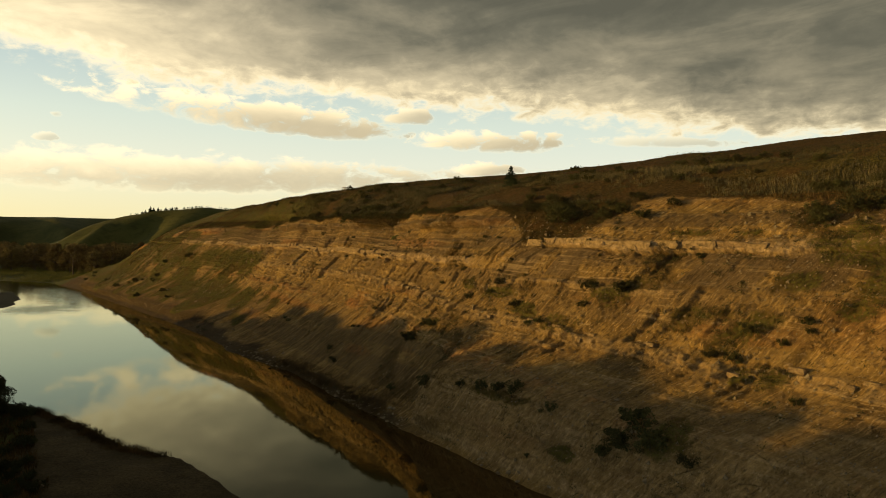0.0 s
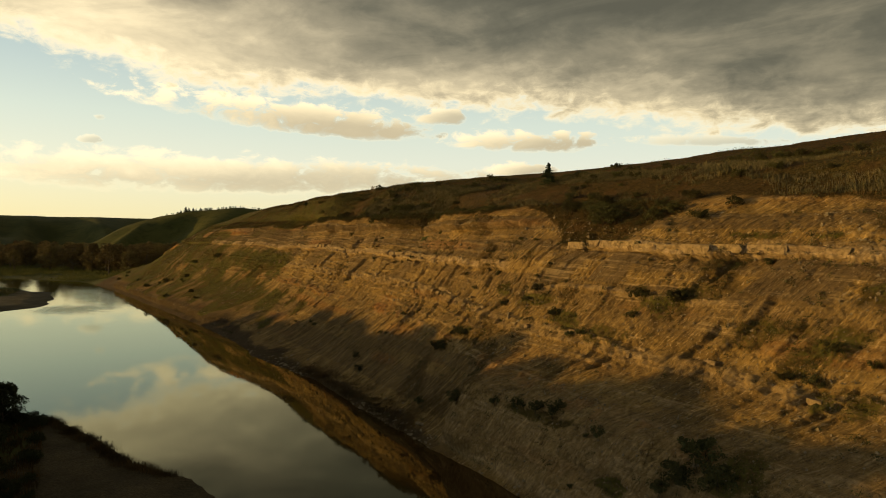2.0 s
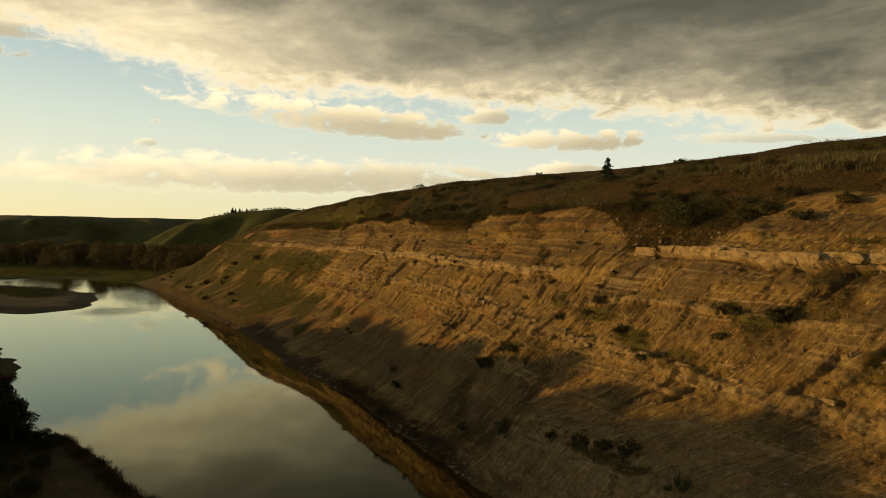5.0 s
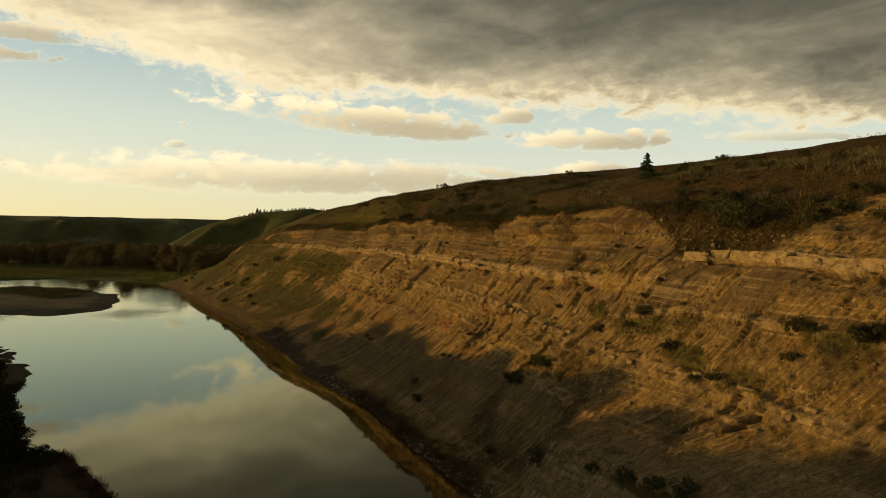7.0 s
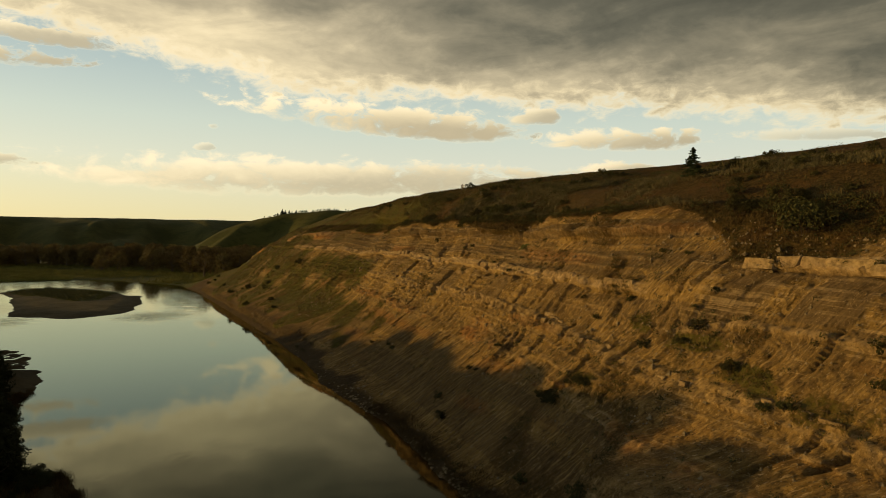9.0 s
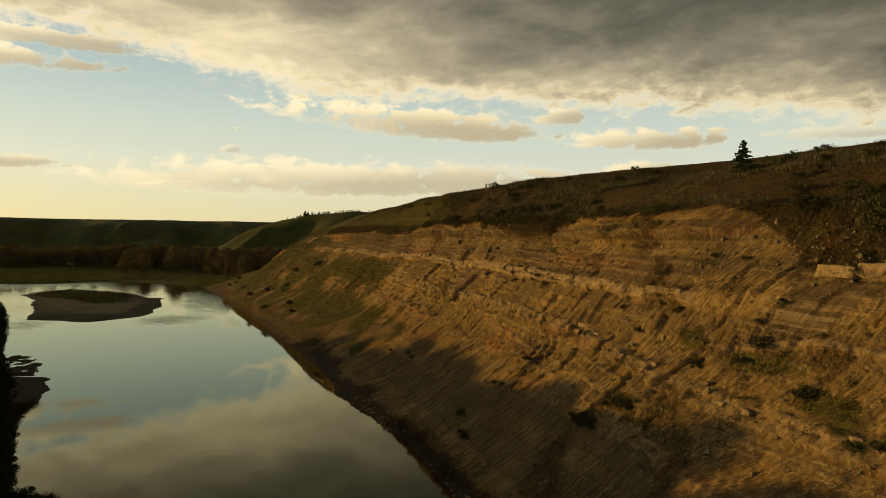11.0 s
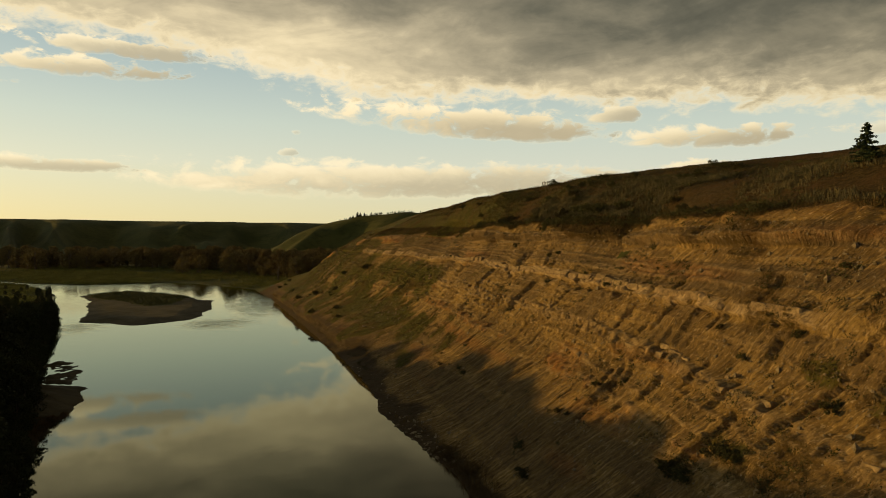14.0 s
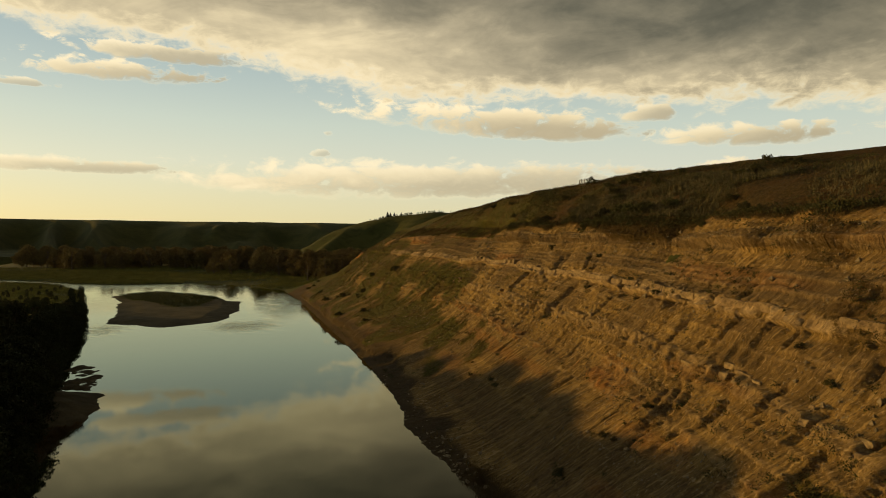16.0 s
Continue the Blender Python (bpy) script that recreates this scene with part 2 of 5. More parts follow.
ISLE_GREEN = np.array([(299, -45), (277, -33.4), (264.4, -25.6), (247.7, -14.6), (250.5, -8.4), (278.7, -3.2), (290, -7), (303, -15), (315, -29), (309, -42)], float)
SHALLOWS = np.array([(161, -17), (158, -11.6), (148, -9.4), (141.5, -9), (143.5, -13)], float)
ISLE_XY, GREEN_XY, SHALLOWS_XY = (np.array([to_xy(a, b) for a, b in line]) for line in (ISLE, ISLE_GREEN, SHALLOWS))


def inside_dist(px, py, poly):
    """Signed distance to a closed outline: positive inside."""
    px, py = np.asarray(px, float), np.asarray(py, float)
    best, inn = np.full(px.shape, 1e9), np.zeros(px.shape, bool)
    for (ax, ay), (bx, by) in zip(poly, np.roll(poly, -1, 0)):
        ex, ey = bx - ax, by - ay
        h = np.clip(((px - ax) * ex + (py - ay) * ey) / (ex * ex + ey * ey), 0, 1)
        best = np.minimum(best, np.hypot(px - ax - h * ex, py - ay - h * ey))
        cross = (ay > py) != (by > py)
        with np.errstate(divide="ignore", invalid="ignore"):
            inn ^= cross & (px < (bx - ax) * (py - ay) / (by - ay) + ax)
    return np.where(inn, best, -best)


def isle_dist(x, y):
    """Distance into the mud island, with its ragged shoreline."""
    return inside_dist(x, y, ISLE_XY) + 1.6 * fb(x * 0.13, y * 0.13, 2, 83) + 0.7 * fb(x * 0.5, y * 0.5, 3, 84)


def isle_green(x, y):
    return sm(inside_dist(x, y, GREEN_XY) + 2.2 * fb(x * 0.12, y * 0.12, 3, 41), -0.3, 1.6)


KNOB = [(-322, 486, 0), (-288, 506, 6), (-271, 515, 20), (-262, 521, 33.0), (-252, 522, 39), (-238, 524, 42), (-205, 531, 43.5), (-160, 540, 43), (-110, 530, 38), (-40, 520, 38), (60, 500, 40)]


def knob_land(x, y):
    z = np.full(np.shape(x), -50.0)
    for (ax, ay, az), (bx, by, bz) in zip(KNOB, KNOB[1:]):
        ex, ey = bx - ax, by - ay
        h = np.clip(((x - ax) * ex + (y - ay) * ey) / (ex * ex + ey * ey), 0, 1)
        d = np.hypot(x - ax - h * ex, y - ay - h * ey)
        top = az + (bz - az) * h
        z = np.maximum(z, top - 0.5 * np.maximum(np.hypot(d, 16) - 16, 0))
    down = 526 - y
    for gx, gw, gd in ((-226, 13, 8), (-262, 8, 4), (-180, 12, 6)):
        z = z - gd * np.exp(-((x - gx + 0.2 * down) / gw) ** 2) * sm(down, 4, 50)
    # a spur with a steep far side, which throws the hollow beyond it into shade
    for sx, rise, fall in ((-268, 5.5, 9.0), (-190, 3.0, 8.0)):
        e = x - sx - 0.10 * down + 5 * fb(y * 0.03, x * 0.01, 2, 86)
        z = z + rise * sm(e, -42, 0) * (1 - sm(e, 0, fall)) * sm(down, 10, 45)
    return z


def far_land(x, y):
    r, a = np.hypot(x, y), np.degrees(np.arctan2(-np.asarray(x), y))
    w = a + 5.0 * fb(a * 0.07, r * 0.002, 2, 8)
    spur = np.abs(2 * fb(w * 0.17, r * 0.0009, 2, 5)) + 0.35 * np.abs(2 * fb(w * 0.5, r * 0.002, 2, 7))
    u0 = np.clip((r - 780) / 700, -0.5, 1)
    u = u0 - 2.5 * spur * (1 - u0) * sm(u0, -0.4, 0.2) + 0.1
    return -1.5 + 56 * sm(u, -0.1, 1.0)


def land(x, y):
    """The ground's height everywhere but for the cliff's own detail."""
    x, y = np.asarray(x, float), np.asarray(y, float)
    s, n = to_sn(x, y)
    d = -np.maximum(inside_dist(x, y, RIVER_XY), inside_dist(x, y, POND_XY))
    d = d + 1.0 * fb(x * 0.4, y * 0.4, 4, 109, 0.6) * sm(s, 110, 116) * (1 - sm(s, 165, 172)) * (n < 10)
    rough = 0.35 * fb(x * 0.08, y * 0.08, 3, 1) + 0.5 * fb(x * 0.012, y * 0.012, 2, 4)
    low_bank = np.interp(s, [30, 96, 112, 240, 300], [0.3, 0.3, 1.0, 1.0, 0.3])
    left = np.where(d > 0, low_bank * 0.25 * sm(d, 0, 0.8) + low_bank * (1.35 * sm(d, 0.3, 7.0) + rough * sm(d, 1, 8)), np.maximum(d * 0.35, -2.0))
    isl = isle_dist(x, y)
    weedy = inside_dist(x, y, SHALLOWS_XY)
    left = np.where(weedy > -3, np.maximum(left, np.clip(0.2 * weedy, -1, 0.1) + 0.55 * fb(x * 0.45, y * 0.45, 4, 85, 0.6)), left)
    left = np.where(isl > -4, np.maximum(left, np.clip(isl * 0.12, -0.6, 0.75) + 0.3 * rough * sm(isl, 2, 6)), left)
    z = left
    far = np.where(d > 0, np.maximum(far_land(x, y), knob_land(x, y) - 3.0 * (0.25 - np.abs(fb(x * 0.018, y * 0.006, 3, 6)))), -5.0)
    z = np.where(far > z, far, z)
    rl = right_land(s, n) + 0.4 * rough
    w = sm(n, -5, 12) * (1 - sm(s, 296, 345)) * sm(d, -3, 0.5) * (1 - sm(np.hypot(x, y), 700, 1100))
    w = np.where(rl > z, w, 0.0)
    return z + (rl - z) * w


def mesh_of(name, verts, faces, mat, smooth=True):
    me = bpy.data.meshes.new(name)
    me.from_pydata(np.asarray(verts).tolist(), [], np.asarray(faces).tolist() if isinstance(faces, np.ndarray) else faces)
    me.materials.append(mat)
    if smooth:
        me.shade_smooth()
    return me


def attr(me, name, values):
    a = me.attributes.new(name, "FLOAT", "POINT")
    a.data.foreach_set("value", np.asarray(values, np.float32).ravel())


def grid_faces(nu, nv):
    i = np.arange(nu - 1)[:, None] * nv + np.arange(nv - 1)[None, :]
    return np.stack([i, i + nv, i + nv + 1, i + 1], -1).reshape(-1, 4)


# ---- materials ----
def material(name):
    m = bpy.data.materials.new(name)
    m.use_nodes = True
    t = m.node_tree
    b = t.nodes["Principled BSDF"]
    g = t.nodes.new("ShaderNodeNewGeometry")
    return m, t, b, g.outputs["Position"]


def bump(t, b, height, strength, dist):
    n = nd(t, "ShaderNodeBump", Strength=strength, Distance=dist)
    t.links.new(height, n.inputs["Height"])
    t.links.new(n.outputs[0], b.inputs["Normal"])


def attribute(t, name):
    n = t.nodes.new("ShaderNodeAttribute")
    n.attribute_name = name
    return n.outputs["Fac"]


def stretched(t, pos, sx, sy, sz, turn=0.0):
    n = t.nodes.new("ShaderNodeMapping")
    n.inputs["Scale"].default_value = (sx, sy, sz)
    n.inputs["Rotation"].default_value = (0, 0, turn)
    t.links.new(pos, n.inputs["Vector"])
    return n.outputs[0]


def nd_colour(t, pos, scale):
    n = nd(t, "ShaderNodeTexNoise", Scale=scale, Detail=2.0)
    t.links.new(pos, n.inputs["Vector"])
    return n.outputs["Color"]


def make_cliff_material():
    m, t, b, pos = material("clay_and_sandstone")
    band, shale, grass, rust, damp, talus = (attribute(t, k) for k in ("band", "shale", "grass", "rust", "damp", "talus"))
    run, bed, slab, lush = (attribute(t, k) for k in ("run", "bed", "slab", "lush"))
    down = xyz(t, run, op(t, "MULTIPLY", bed, 0.05), 0.0)          # streaks down the fall line
    along = xyz(t, op(t, "MULTIPLY", run, 0.014), bed, 3.0)         # thin beds along the face
    coarse = noise_of(t, pos, 0.22, 5.0, 0.6)
    mid = noise_of(t, pos, 1.3, 6.0, 0.62)
    fine = noise_of(t, pos, 7.0, 3.0, 0.6)
    chips = noise_of(t, xyz(t, run, op(t, "MULTIPLY", bed, 0.6), 5.0), 4.0, 3.0, 0.6)
    streak = noise_of(t, down, 3.4, 5.0, 0.62)
    fall = xyz(t, run, op(t, "MULTIPLY", bed, 0.16), 2.0)
    grain = op(t, "ADD", op(t, "MULTIPLY", noise_of(t, pos, 4.2, 6.0, 0.78), 0.42), op(t, "MULTIPLY", noise_of(t, fall, 4.6, 6.0, 0.76), 0.58))
    speck = noise_of(t, pos, 11.0, 2.0, 0.5)
    beds = noise_of(t, along, 2.6, 4.0, 0.6)
    clay = mixc(t, remap(t, coarse, 0.35, 0.65), (0.120, 0.078, 0.028), (0.215, 0.142, 0.050))
    clay = mixc(t, op(t, "MULTIPLY", remap(t, mid, 0.50, 0.66), 0.45), clay, (0.120, 0.080, 0.040))
    lean = op(t, "ADD", 0.55, op(t, "MULTIPLY", talus, 0.45))        # streaks show most on loose slopes
    clay = mixc(t, op(t, "MULTIPLY", remap(t, streak, 0.54, 0.60), op(t, "MULTIPLY", lean, 0.72)), clay, (0.115, 0.078, 0.040))
    clay = mixc(t, op(t, "MULTIPLY", remap(t, streak, 0.44, 0.38), op(t, "MULTIPLY", lean, 0.6)), clay, (0.35, 0.245, 0.105))
    clay = mixc(t, op(t, "MULTIPLY", remap(t, chips, 0.60, 0.64), 0.6), clay, (0.36, 0.27, 0.155))
    clay = mixc(t, op(t, "MULTIPLY", remap(t, chips, 0.40, 0.35), 0.75), clay, (0.055, 0.038, 0.021))
    grey = mixc(t, remap(t, streak, 0.35, 0.65), (0.094, 0.066, 0.037), (0.060, 0.043, 0.025))
    col = mixc(t, op(t, "MULTIPLY", shale, 0.85), clay, grey)
    lines = op(t, "MULTIPLY", op(t, "MULTIPLY", op(t, "SUBTRACT", 1.0, talus), remap(t, noise_of(t, pos, 0.30, 4.0, 0.6), 0.46, 0.60)), 0.36)
    col = mixc(t, op(t, "MULTIPLY", remap(t, beds, 0.53, 0.60), lines), col, (0.085, 0.060, 0.035))
    col = mixc(t, op(t, "MULTIPLY", remap(t, beds, 0.45, 0.38), lines), col, (0.36, 0.27, 0.155))
    col = mixc(t, op(t, "MULTIPLY", rust, 0.65), col, mixc(t, remap(t, mid, 0.4, 0.6), (0.27, 0.115, 0.036), (0.16, 0.075, 0.03)))
    col = mixc(t, op(t, "MULTIPLY", band, 0.9), col, mixc(t, remap(t, mid, 0.40, 0.62), (0.32, 0.235, 0.135), (0.20, 0.14, 0.074)))
    # fissures of the massive rock at the foot
    cracks = t.nodes.new("ShaderNodeTexVoronoi")
    cracks.feature = "DISTANCE_TO_EDGE"
    cracks.inputs["Scale"].default_value = 0.42
    t.links.new(stretched(t, mixc(t, 0.16, pos, nd_colour(t, pos, 0.7)), 1.0, 1.0, 1.7), cracks.inputs["Vector"])
    split = op(t, "MULTIPLY", remap(t, cracks.outputs["Distance"], 0.018, 0.004), op(t, "MULTIPLY", slab, remap(t, coarse, 0.50, 0.58)))
    col = mixc(t, op(t, "MULTIPLY", split, 0.35), col, (0.04, 0.028, 0.017))
    # grain of gravel and crumbs at the scale of a fist
    col = mixc(t, 1.0, col, mixc(t, remap(t, grain, 0.34, 0.66, smooth=False), (0.56, 0.55, 0.54), (1.85, 1.82, 1.80)), "MULTIPLY")
    col = mixc(t, op(t, "MULTIPLY", remap(t, speck, 0.66, 0.70), 0.55), col, (0.40, 0.31, 0.19))
    col = mixc(t, op(t, "MULTIPLY", remap(t, speck, 0.34, 0.30), 0.7), col, (0.045, 0.032, 0.018))
    col = mixc(t, op(t, "MULTIPLY", damp, 0.85), col, mixc(t, remap(t, fine, 0.5, 0.7), (0.035, 0.026, 0.017), (0.075, 0.058, 0.04)))
    ridge = op(t, "ABSOLUTE", op(t, "SUBTRACT", noise_of(t, xyz(t, run, op(t, "MULTIPLY", bed, 0.07), 9.0), 0.9, 4.0, 0.5), 0.5))
    net = op(t, "ABSOLUTE", op(t, "SUBTRACT", noise_of(t, pos, 0.6, 5.0, 0.6, 0.6), 0.5))
    some = remap(t, noise_of(t, pos, 0.35, 3.0, 0.5), 0.52, 0.62)
    col = mixc(t, op(t, "MULTIPLY", remap(t, ridge, 0.010, 0.003), op(t, "MULTIPLY", talus, 0.35)), col, (0.05, 0.034, 0.018))
    col = mixc(t, op(t, "MULTIPLY", remap(t, net, 0.006, 0.002), op(t, "MULTIPLY", some, 0.6)), col, (0.035, 0.024, 0.013))
    tuft = noise_of(t, pos, 3.2, 6.0, 0.75)
    fresh = mixc(t, remap(t, tuft, 0.35, 0.62), (0.026, 0.028, 0.007), (0.105, 0.094, 0.024))
    green = mixc(t, lush, mixc(t, remap(t, tuft, 0.35, 0.62), (0.026, 0.019, 0.007), (0.085, 0.056, 0.020)), fresh)
    green = mixc(t, op(t, "MULTIPLY", remap(t, coarse, 0.46, 0.64), 0.5), green, (0.090, 0.047, 0.019))
    g = op(t, "ADD", grass, op(t, "MULTIPLY", op(t, "SUBTRACT", tuft, 0.5), 1.3))
    col = mixc(t, remap(t, g, 0.34, 0.72), col, green)
    t.links.new(col, b.inputs["Base Color"])
    b.inputs["Roughness"].default_value = 0.95
    b.inputs["Specular IOR Level"].default_value = 0.12
    h = op(t, "ADD", op(t, "MULTIPLY", mid, 0.7), op(t, "MULTIPLY", grain, 0.8))
    h = op(t, "ADD", h, op(t, "MULTIPLY", streak, op(t, "MULTIPLY", lean, 0.7)))
    h = op(t, "ADD", h, op(t, "MULTIPLY", remap(t, chips, 0.36, 0.66), 0.16))
    h = op(t, "ADD", h, op(t, "MULTIPLY", remap(t, ridge, 0.0, 0.03), op(t, "MULTIPLY", talus, 0.2)))
    h = op(t, "ADD", h, op(t, "MULTIPLY", remap(t, net, 0.0, 0.02), op(t, "MULTIPLY", some, 0.25)))
    h = op(t, "ADD", h, op(t, "MULTIPLY", beds, op(t, "MULTIPLY", lines, 0.8)))
    h = op(t, "SUBTRACT", h, op(t, "MULTIPLY", split, 0.5))
    h = op(t, "ADD", h, op(t, "MULTIPLY", tuft, op(t, "MULTIPLY", grass, 1.0)))
    bump(t, b, h, 1.0, 0.30)
    return m


def make_ground_material():
    m, t, b, pos = material("meadow_and_mud")
    sand = attribute(t, "sand")
    coarse = noise_of(t, pos, 0.018, 5.0, 0.6)
    mid = noise_of(t, pos, 0.16, 6.0, 0.65)
    fine = noise_of(t, pos, 2.2, 6.0, 0.7)
    col = mixc(t, remap(t, coarse, 0.35, 0.65), (0.038, 0.046, 0.012), (0.072, 0.072, 0.020))
    col = mixc(t, op(t, "MULTIPLY", remap(t, mid, 0.45, 0.7), 0.6), col, (0.024, 0.028, 0.009))
    col = mixc(t, op(t, "MULTIPLY", remap(t, fine, 0.45, 0.75), 0.4), col, (0.075, 0.074, 0.022))
    mud = mixc(t, remap(t, mid, 0.35, 0.65), (0.050, 0.042, 0.024), (0.088, 0.072, 0.041))
    mud = mixc(t, op(t, "MULTIPLY", remap(t, fine, 0.45, 0.75), 0.5), mud, (0.04, 0.03, 0.02))
    # the left bank's tree shade, multiplied into its mud colour
    mud = mixc(t, 1.0, mud, mixc(t, attribute(t, "bank_shade"), (1, 1, 1), (0.78, 0.74, 0.68)), "MULTIPLY")
    mud = mixc(t, 1.0, mud, mixc(t, remap(t, noise_of(t, pos, 5.0, 5.0, 0.75), 0.3, 0.7), (0.55, 0.55, 0.55), (1.5, 1.5, 1.5)), "MULTIPLY")
    k = op(t, "ADD", sand, op(t, "MULTIPLY", op(t, "SUBTRACT", mid, 0.5), 0.5))
    col = mixc(t, remap(t, k, 0.4, 0.6), col, mud)
    t.links.new(col, b.inputs["Base Color"])
    b.inputs["Roughness"].default_value = 0.95
    b.inputs["Specular IOR Level"].default_value = 0.12
    bump(t, b, op(t, "ADD", op(t, "MULTIPLY", mid, 1.2), op(t, "MULTIPLY", fine, 0.3)), 0.7, 0.4)
    return m


def make_water_material():
    """Silty water: a dull green body under a mirror that strengthens towards grazing view."""
    m, t, b, pos = material("river_water")
    coarse = noise_of(t, pos, 0.03, 3.0, 0.5)
    brown_edge = attribute(t, "brown_edge")
    silt = mixc(t, remap(t, coarse, 0.3, 0.7), (0.016, 0.021, 0.007), (0.024, 0.028, 0.009))
    # the body turns browner towards the cliff's shore
    t.links.new(mixc(t, op(t, "MULTIPLY", brown_edge, remap(t, coarse, 0.25, 0.6, 0.5, 1.0)), silt, (0.036, 0.018, 0.006)), b.inputs["Base Color"])
    b.inputs["Roughness"].default_value = 0.9
    b.inputs["Specular IOR Level"].default_value = 0.0
    ripple = noise_of(t, stretched(t, pos, 0.9, 0.5, 1.0, 0.6), 1.3, 3.0, 0.5)
    patch = noise_of(t, stretched(t, pos, 1.0, 0.4, 1.0, 0.62), 0.045, 3.0, 0.5)
    lanes = noise_of(t, stretched(t, pos, 0.10, 0.5, 1.0, 0.62), 0.9, 4.0, 0.6)
    amp = op(t, "ADD", op(t, "ADD", 0.005, op(t, "MULTIPLY", remap(t, patch, 0.5, 0.75), 0.02)), op(t, "MULTIPLY", attribute(t, "riffle"), remap(t, lanes, 0.40, 0.62, 0.0, 0.6)))
    wave = nd(t, "ShaderNodeBump", Strength=1.0, Distance=0.25)
    t.links.new(op(t, "MULTIPLY", ripple, amp), wave.inputs["Height"])
    gloss = nd(t, "ShaderNodeBsdfGlossy", Roughness=0.03, Color=(0.98, 1.0, 0.80, 1))
    fresnel = nd(t, "ShaderNodeFresnel", IOR=1.50)
    mix = t.nodes.new("ShaderNodeMixShader")
    for node in (gloss, fresnel):
        t.links.new(wave.outputs[0], node.inputs["Normal"])
    t.links.new(fresnel.outputs[0], mix.inputs[0])
    t.links.new(b.outputs[0], mix.inputs[1])
    t.links.new(gloss.outputs[0], mix.inputs[2])
    t.links.new(mix.outputs[0], t.nodes["Material Output"].inputs["Surface"])
    return m


def make_plain(name, dark, light, scale=3.0, rough=0.9, relief=0.3, dist=0.05, vary=0.0):
    m, t, b, pos = material(name)
    f = noise_of(t, pos, scale, 5.0, 0.65)
    col = mixc(t, remap(t, f, 0.3, 0.7), dark, light)
    if vary:
        info = t.nodes.new("ShaderNodeObjectInfo")
        geo = t.nodes.new("ShaderNodeNewGeometry")
        r = op(t, "ADD", op(t, "MULTIPLY", info.outputs["Random"], 0.6), op(t, "MULTIPLY", geo.outputs["Random Per Island"], 0.4))
        hsv = t.nodes.new("ShaderNodeHueSaturation")
        t.links.new(col, hsv.inputs["Color"])
        t.links.new(remap(t, r, 0.0, 1.0, 1 - vary, 1 + vary, False), hsv.inputs["Value"])
        t.links.new(remap(t, r, 0.0, 1.0, 0.5 - 0.04 * vary, 0.5 + 0.02 * vary, False), hsv.inputs["Hue"])
        col = hsv.outputs[0]
    t.links.new(col, b.inputs["Base Color"])
    b.inputs["Roughness"].default_value = rough
    b.inputs["Specular IOR Level"].default_value = 0.2
    if relief:
        bump(t, b, f, relief, dist)
    return m


CLIFF = make_cliff_material()
GROUND = make_ground_material()
WATER = make_water_material()
LEAF = make_plain("cottonwood_leaves", (0.030, 0.038, 0.011), (0.075, 0.076, 0.023), 1.2, 0.7, 0, 0, 0.45)
WILLOW = make_plain("willow_leaves", (0.022, 0.030, 0.010), (0.050, 0.056, 0.020), 1.2, 0.7, 0, 0, 0.4)
SHRUB = make_plain("shrub_leaves", (0.024, 0.028, 0.009), (0.06, 0.056, 0.018), 2.0, 0.8, 0, 0, 0.5)
NEEDLE = make_plain("spruce_needles", (0.018, 0.03, 0.014), (0.04, 0.055, 0.025), 3.0, 0.8, 0, 0, 0.3)
WEED = make_plain("silver_weeds", (0.052, 0.050, 0.024), (0.145, 0.125, 0.064), 0.5, 0.9, 0, 0, 0.5)
MEADOW = make_plain("meadow_grass", (0.10, 0.115, 0.024), (0.26, 0.235, 0.058), 0.15, 0.9, 0, 0, 0.4)
# brown-olive leaves of the far wood, with its warm sunlight put into the colour
OLIVE = make_plain("sunlit_olive_leaves", (0.075, 0.062, 0.022), (0.21, 0.150, 0.055), 0.6, 0.8, 0, 0, 0.45)
GRASS = make_plain("dry_grass", (0.046, 0.033, 0.011), (0.135, 0.090, 0.034), 0.3, 0.9, 0, 0, 0.4)
BARK = make_plain("bark", (0.09, 0.07, 0.05), (0.17, 0.135, 0.10), 6.0, 0.9, 0.6, 0.03)
STEM = make_plain("dark_stems", (0.03, 0.022, 0.014), (0.07, 0.05, 0.035), 6.0, 0.9, 0, 0)
ROCK = make_plain("pale_rock", (0.09, 0.068, 0.042), (0.22, 0.175, 0.115), 4.0, 0.9, 0.5, 0.03, 0.35)
STONE = make_plain("sandstone", (0.12, 0.084, 0.043), (0.275, 0.20, 0.112), 2.6, 0.95, 0.7, 0.1, 0.22)
WOOD = make_plain("grey_wood", (0.10, 0.085, 0.065), (0.2, 0.17, 0.13), 8.0, 0.9, 0.4, 0.02)


# ---- the large structure ----
def band_heights(s):
    a = np.interp(s, [20, 36, 53, 57, 63, 84, 117, 137, 170, 210], [20.0, 19.8, 19.8, 18.8, 17.5, 17.5, 17.8, 18.2, 18.1, 18.5])
    b = np.interp(s, [10, 25, 35, 60, 66, 72, 80, 95, 117, 150, 184], [9.9, 10.2, 10.6, 11.4, 12.0, 12.6, 13.1, 13.4, 13.6, 13.5, 14.3])
    c = np.interp(s, [30, 60, 85, 110, 150], [6.0, 7.8, 9.3, 9.8, 10.4])
    return a, b, c


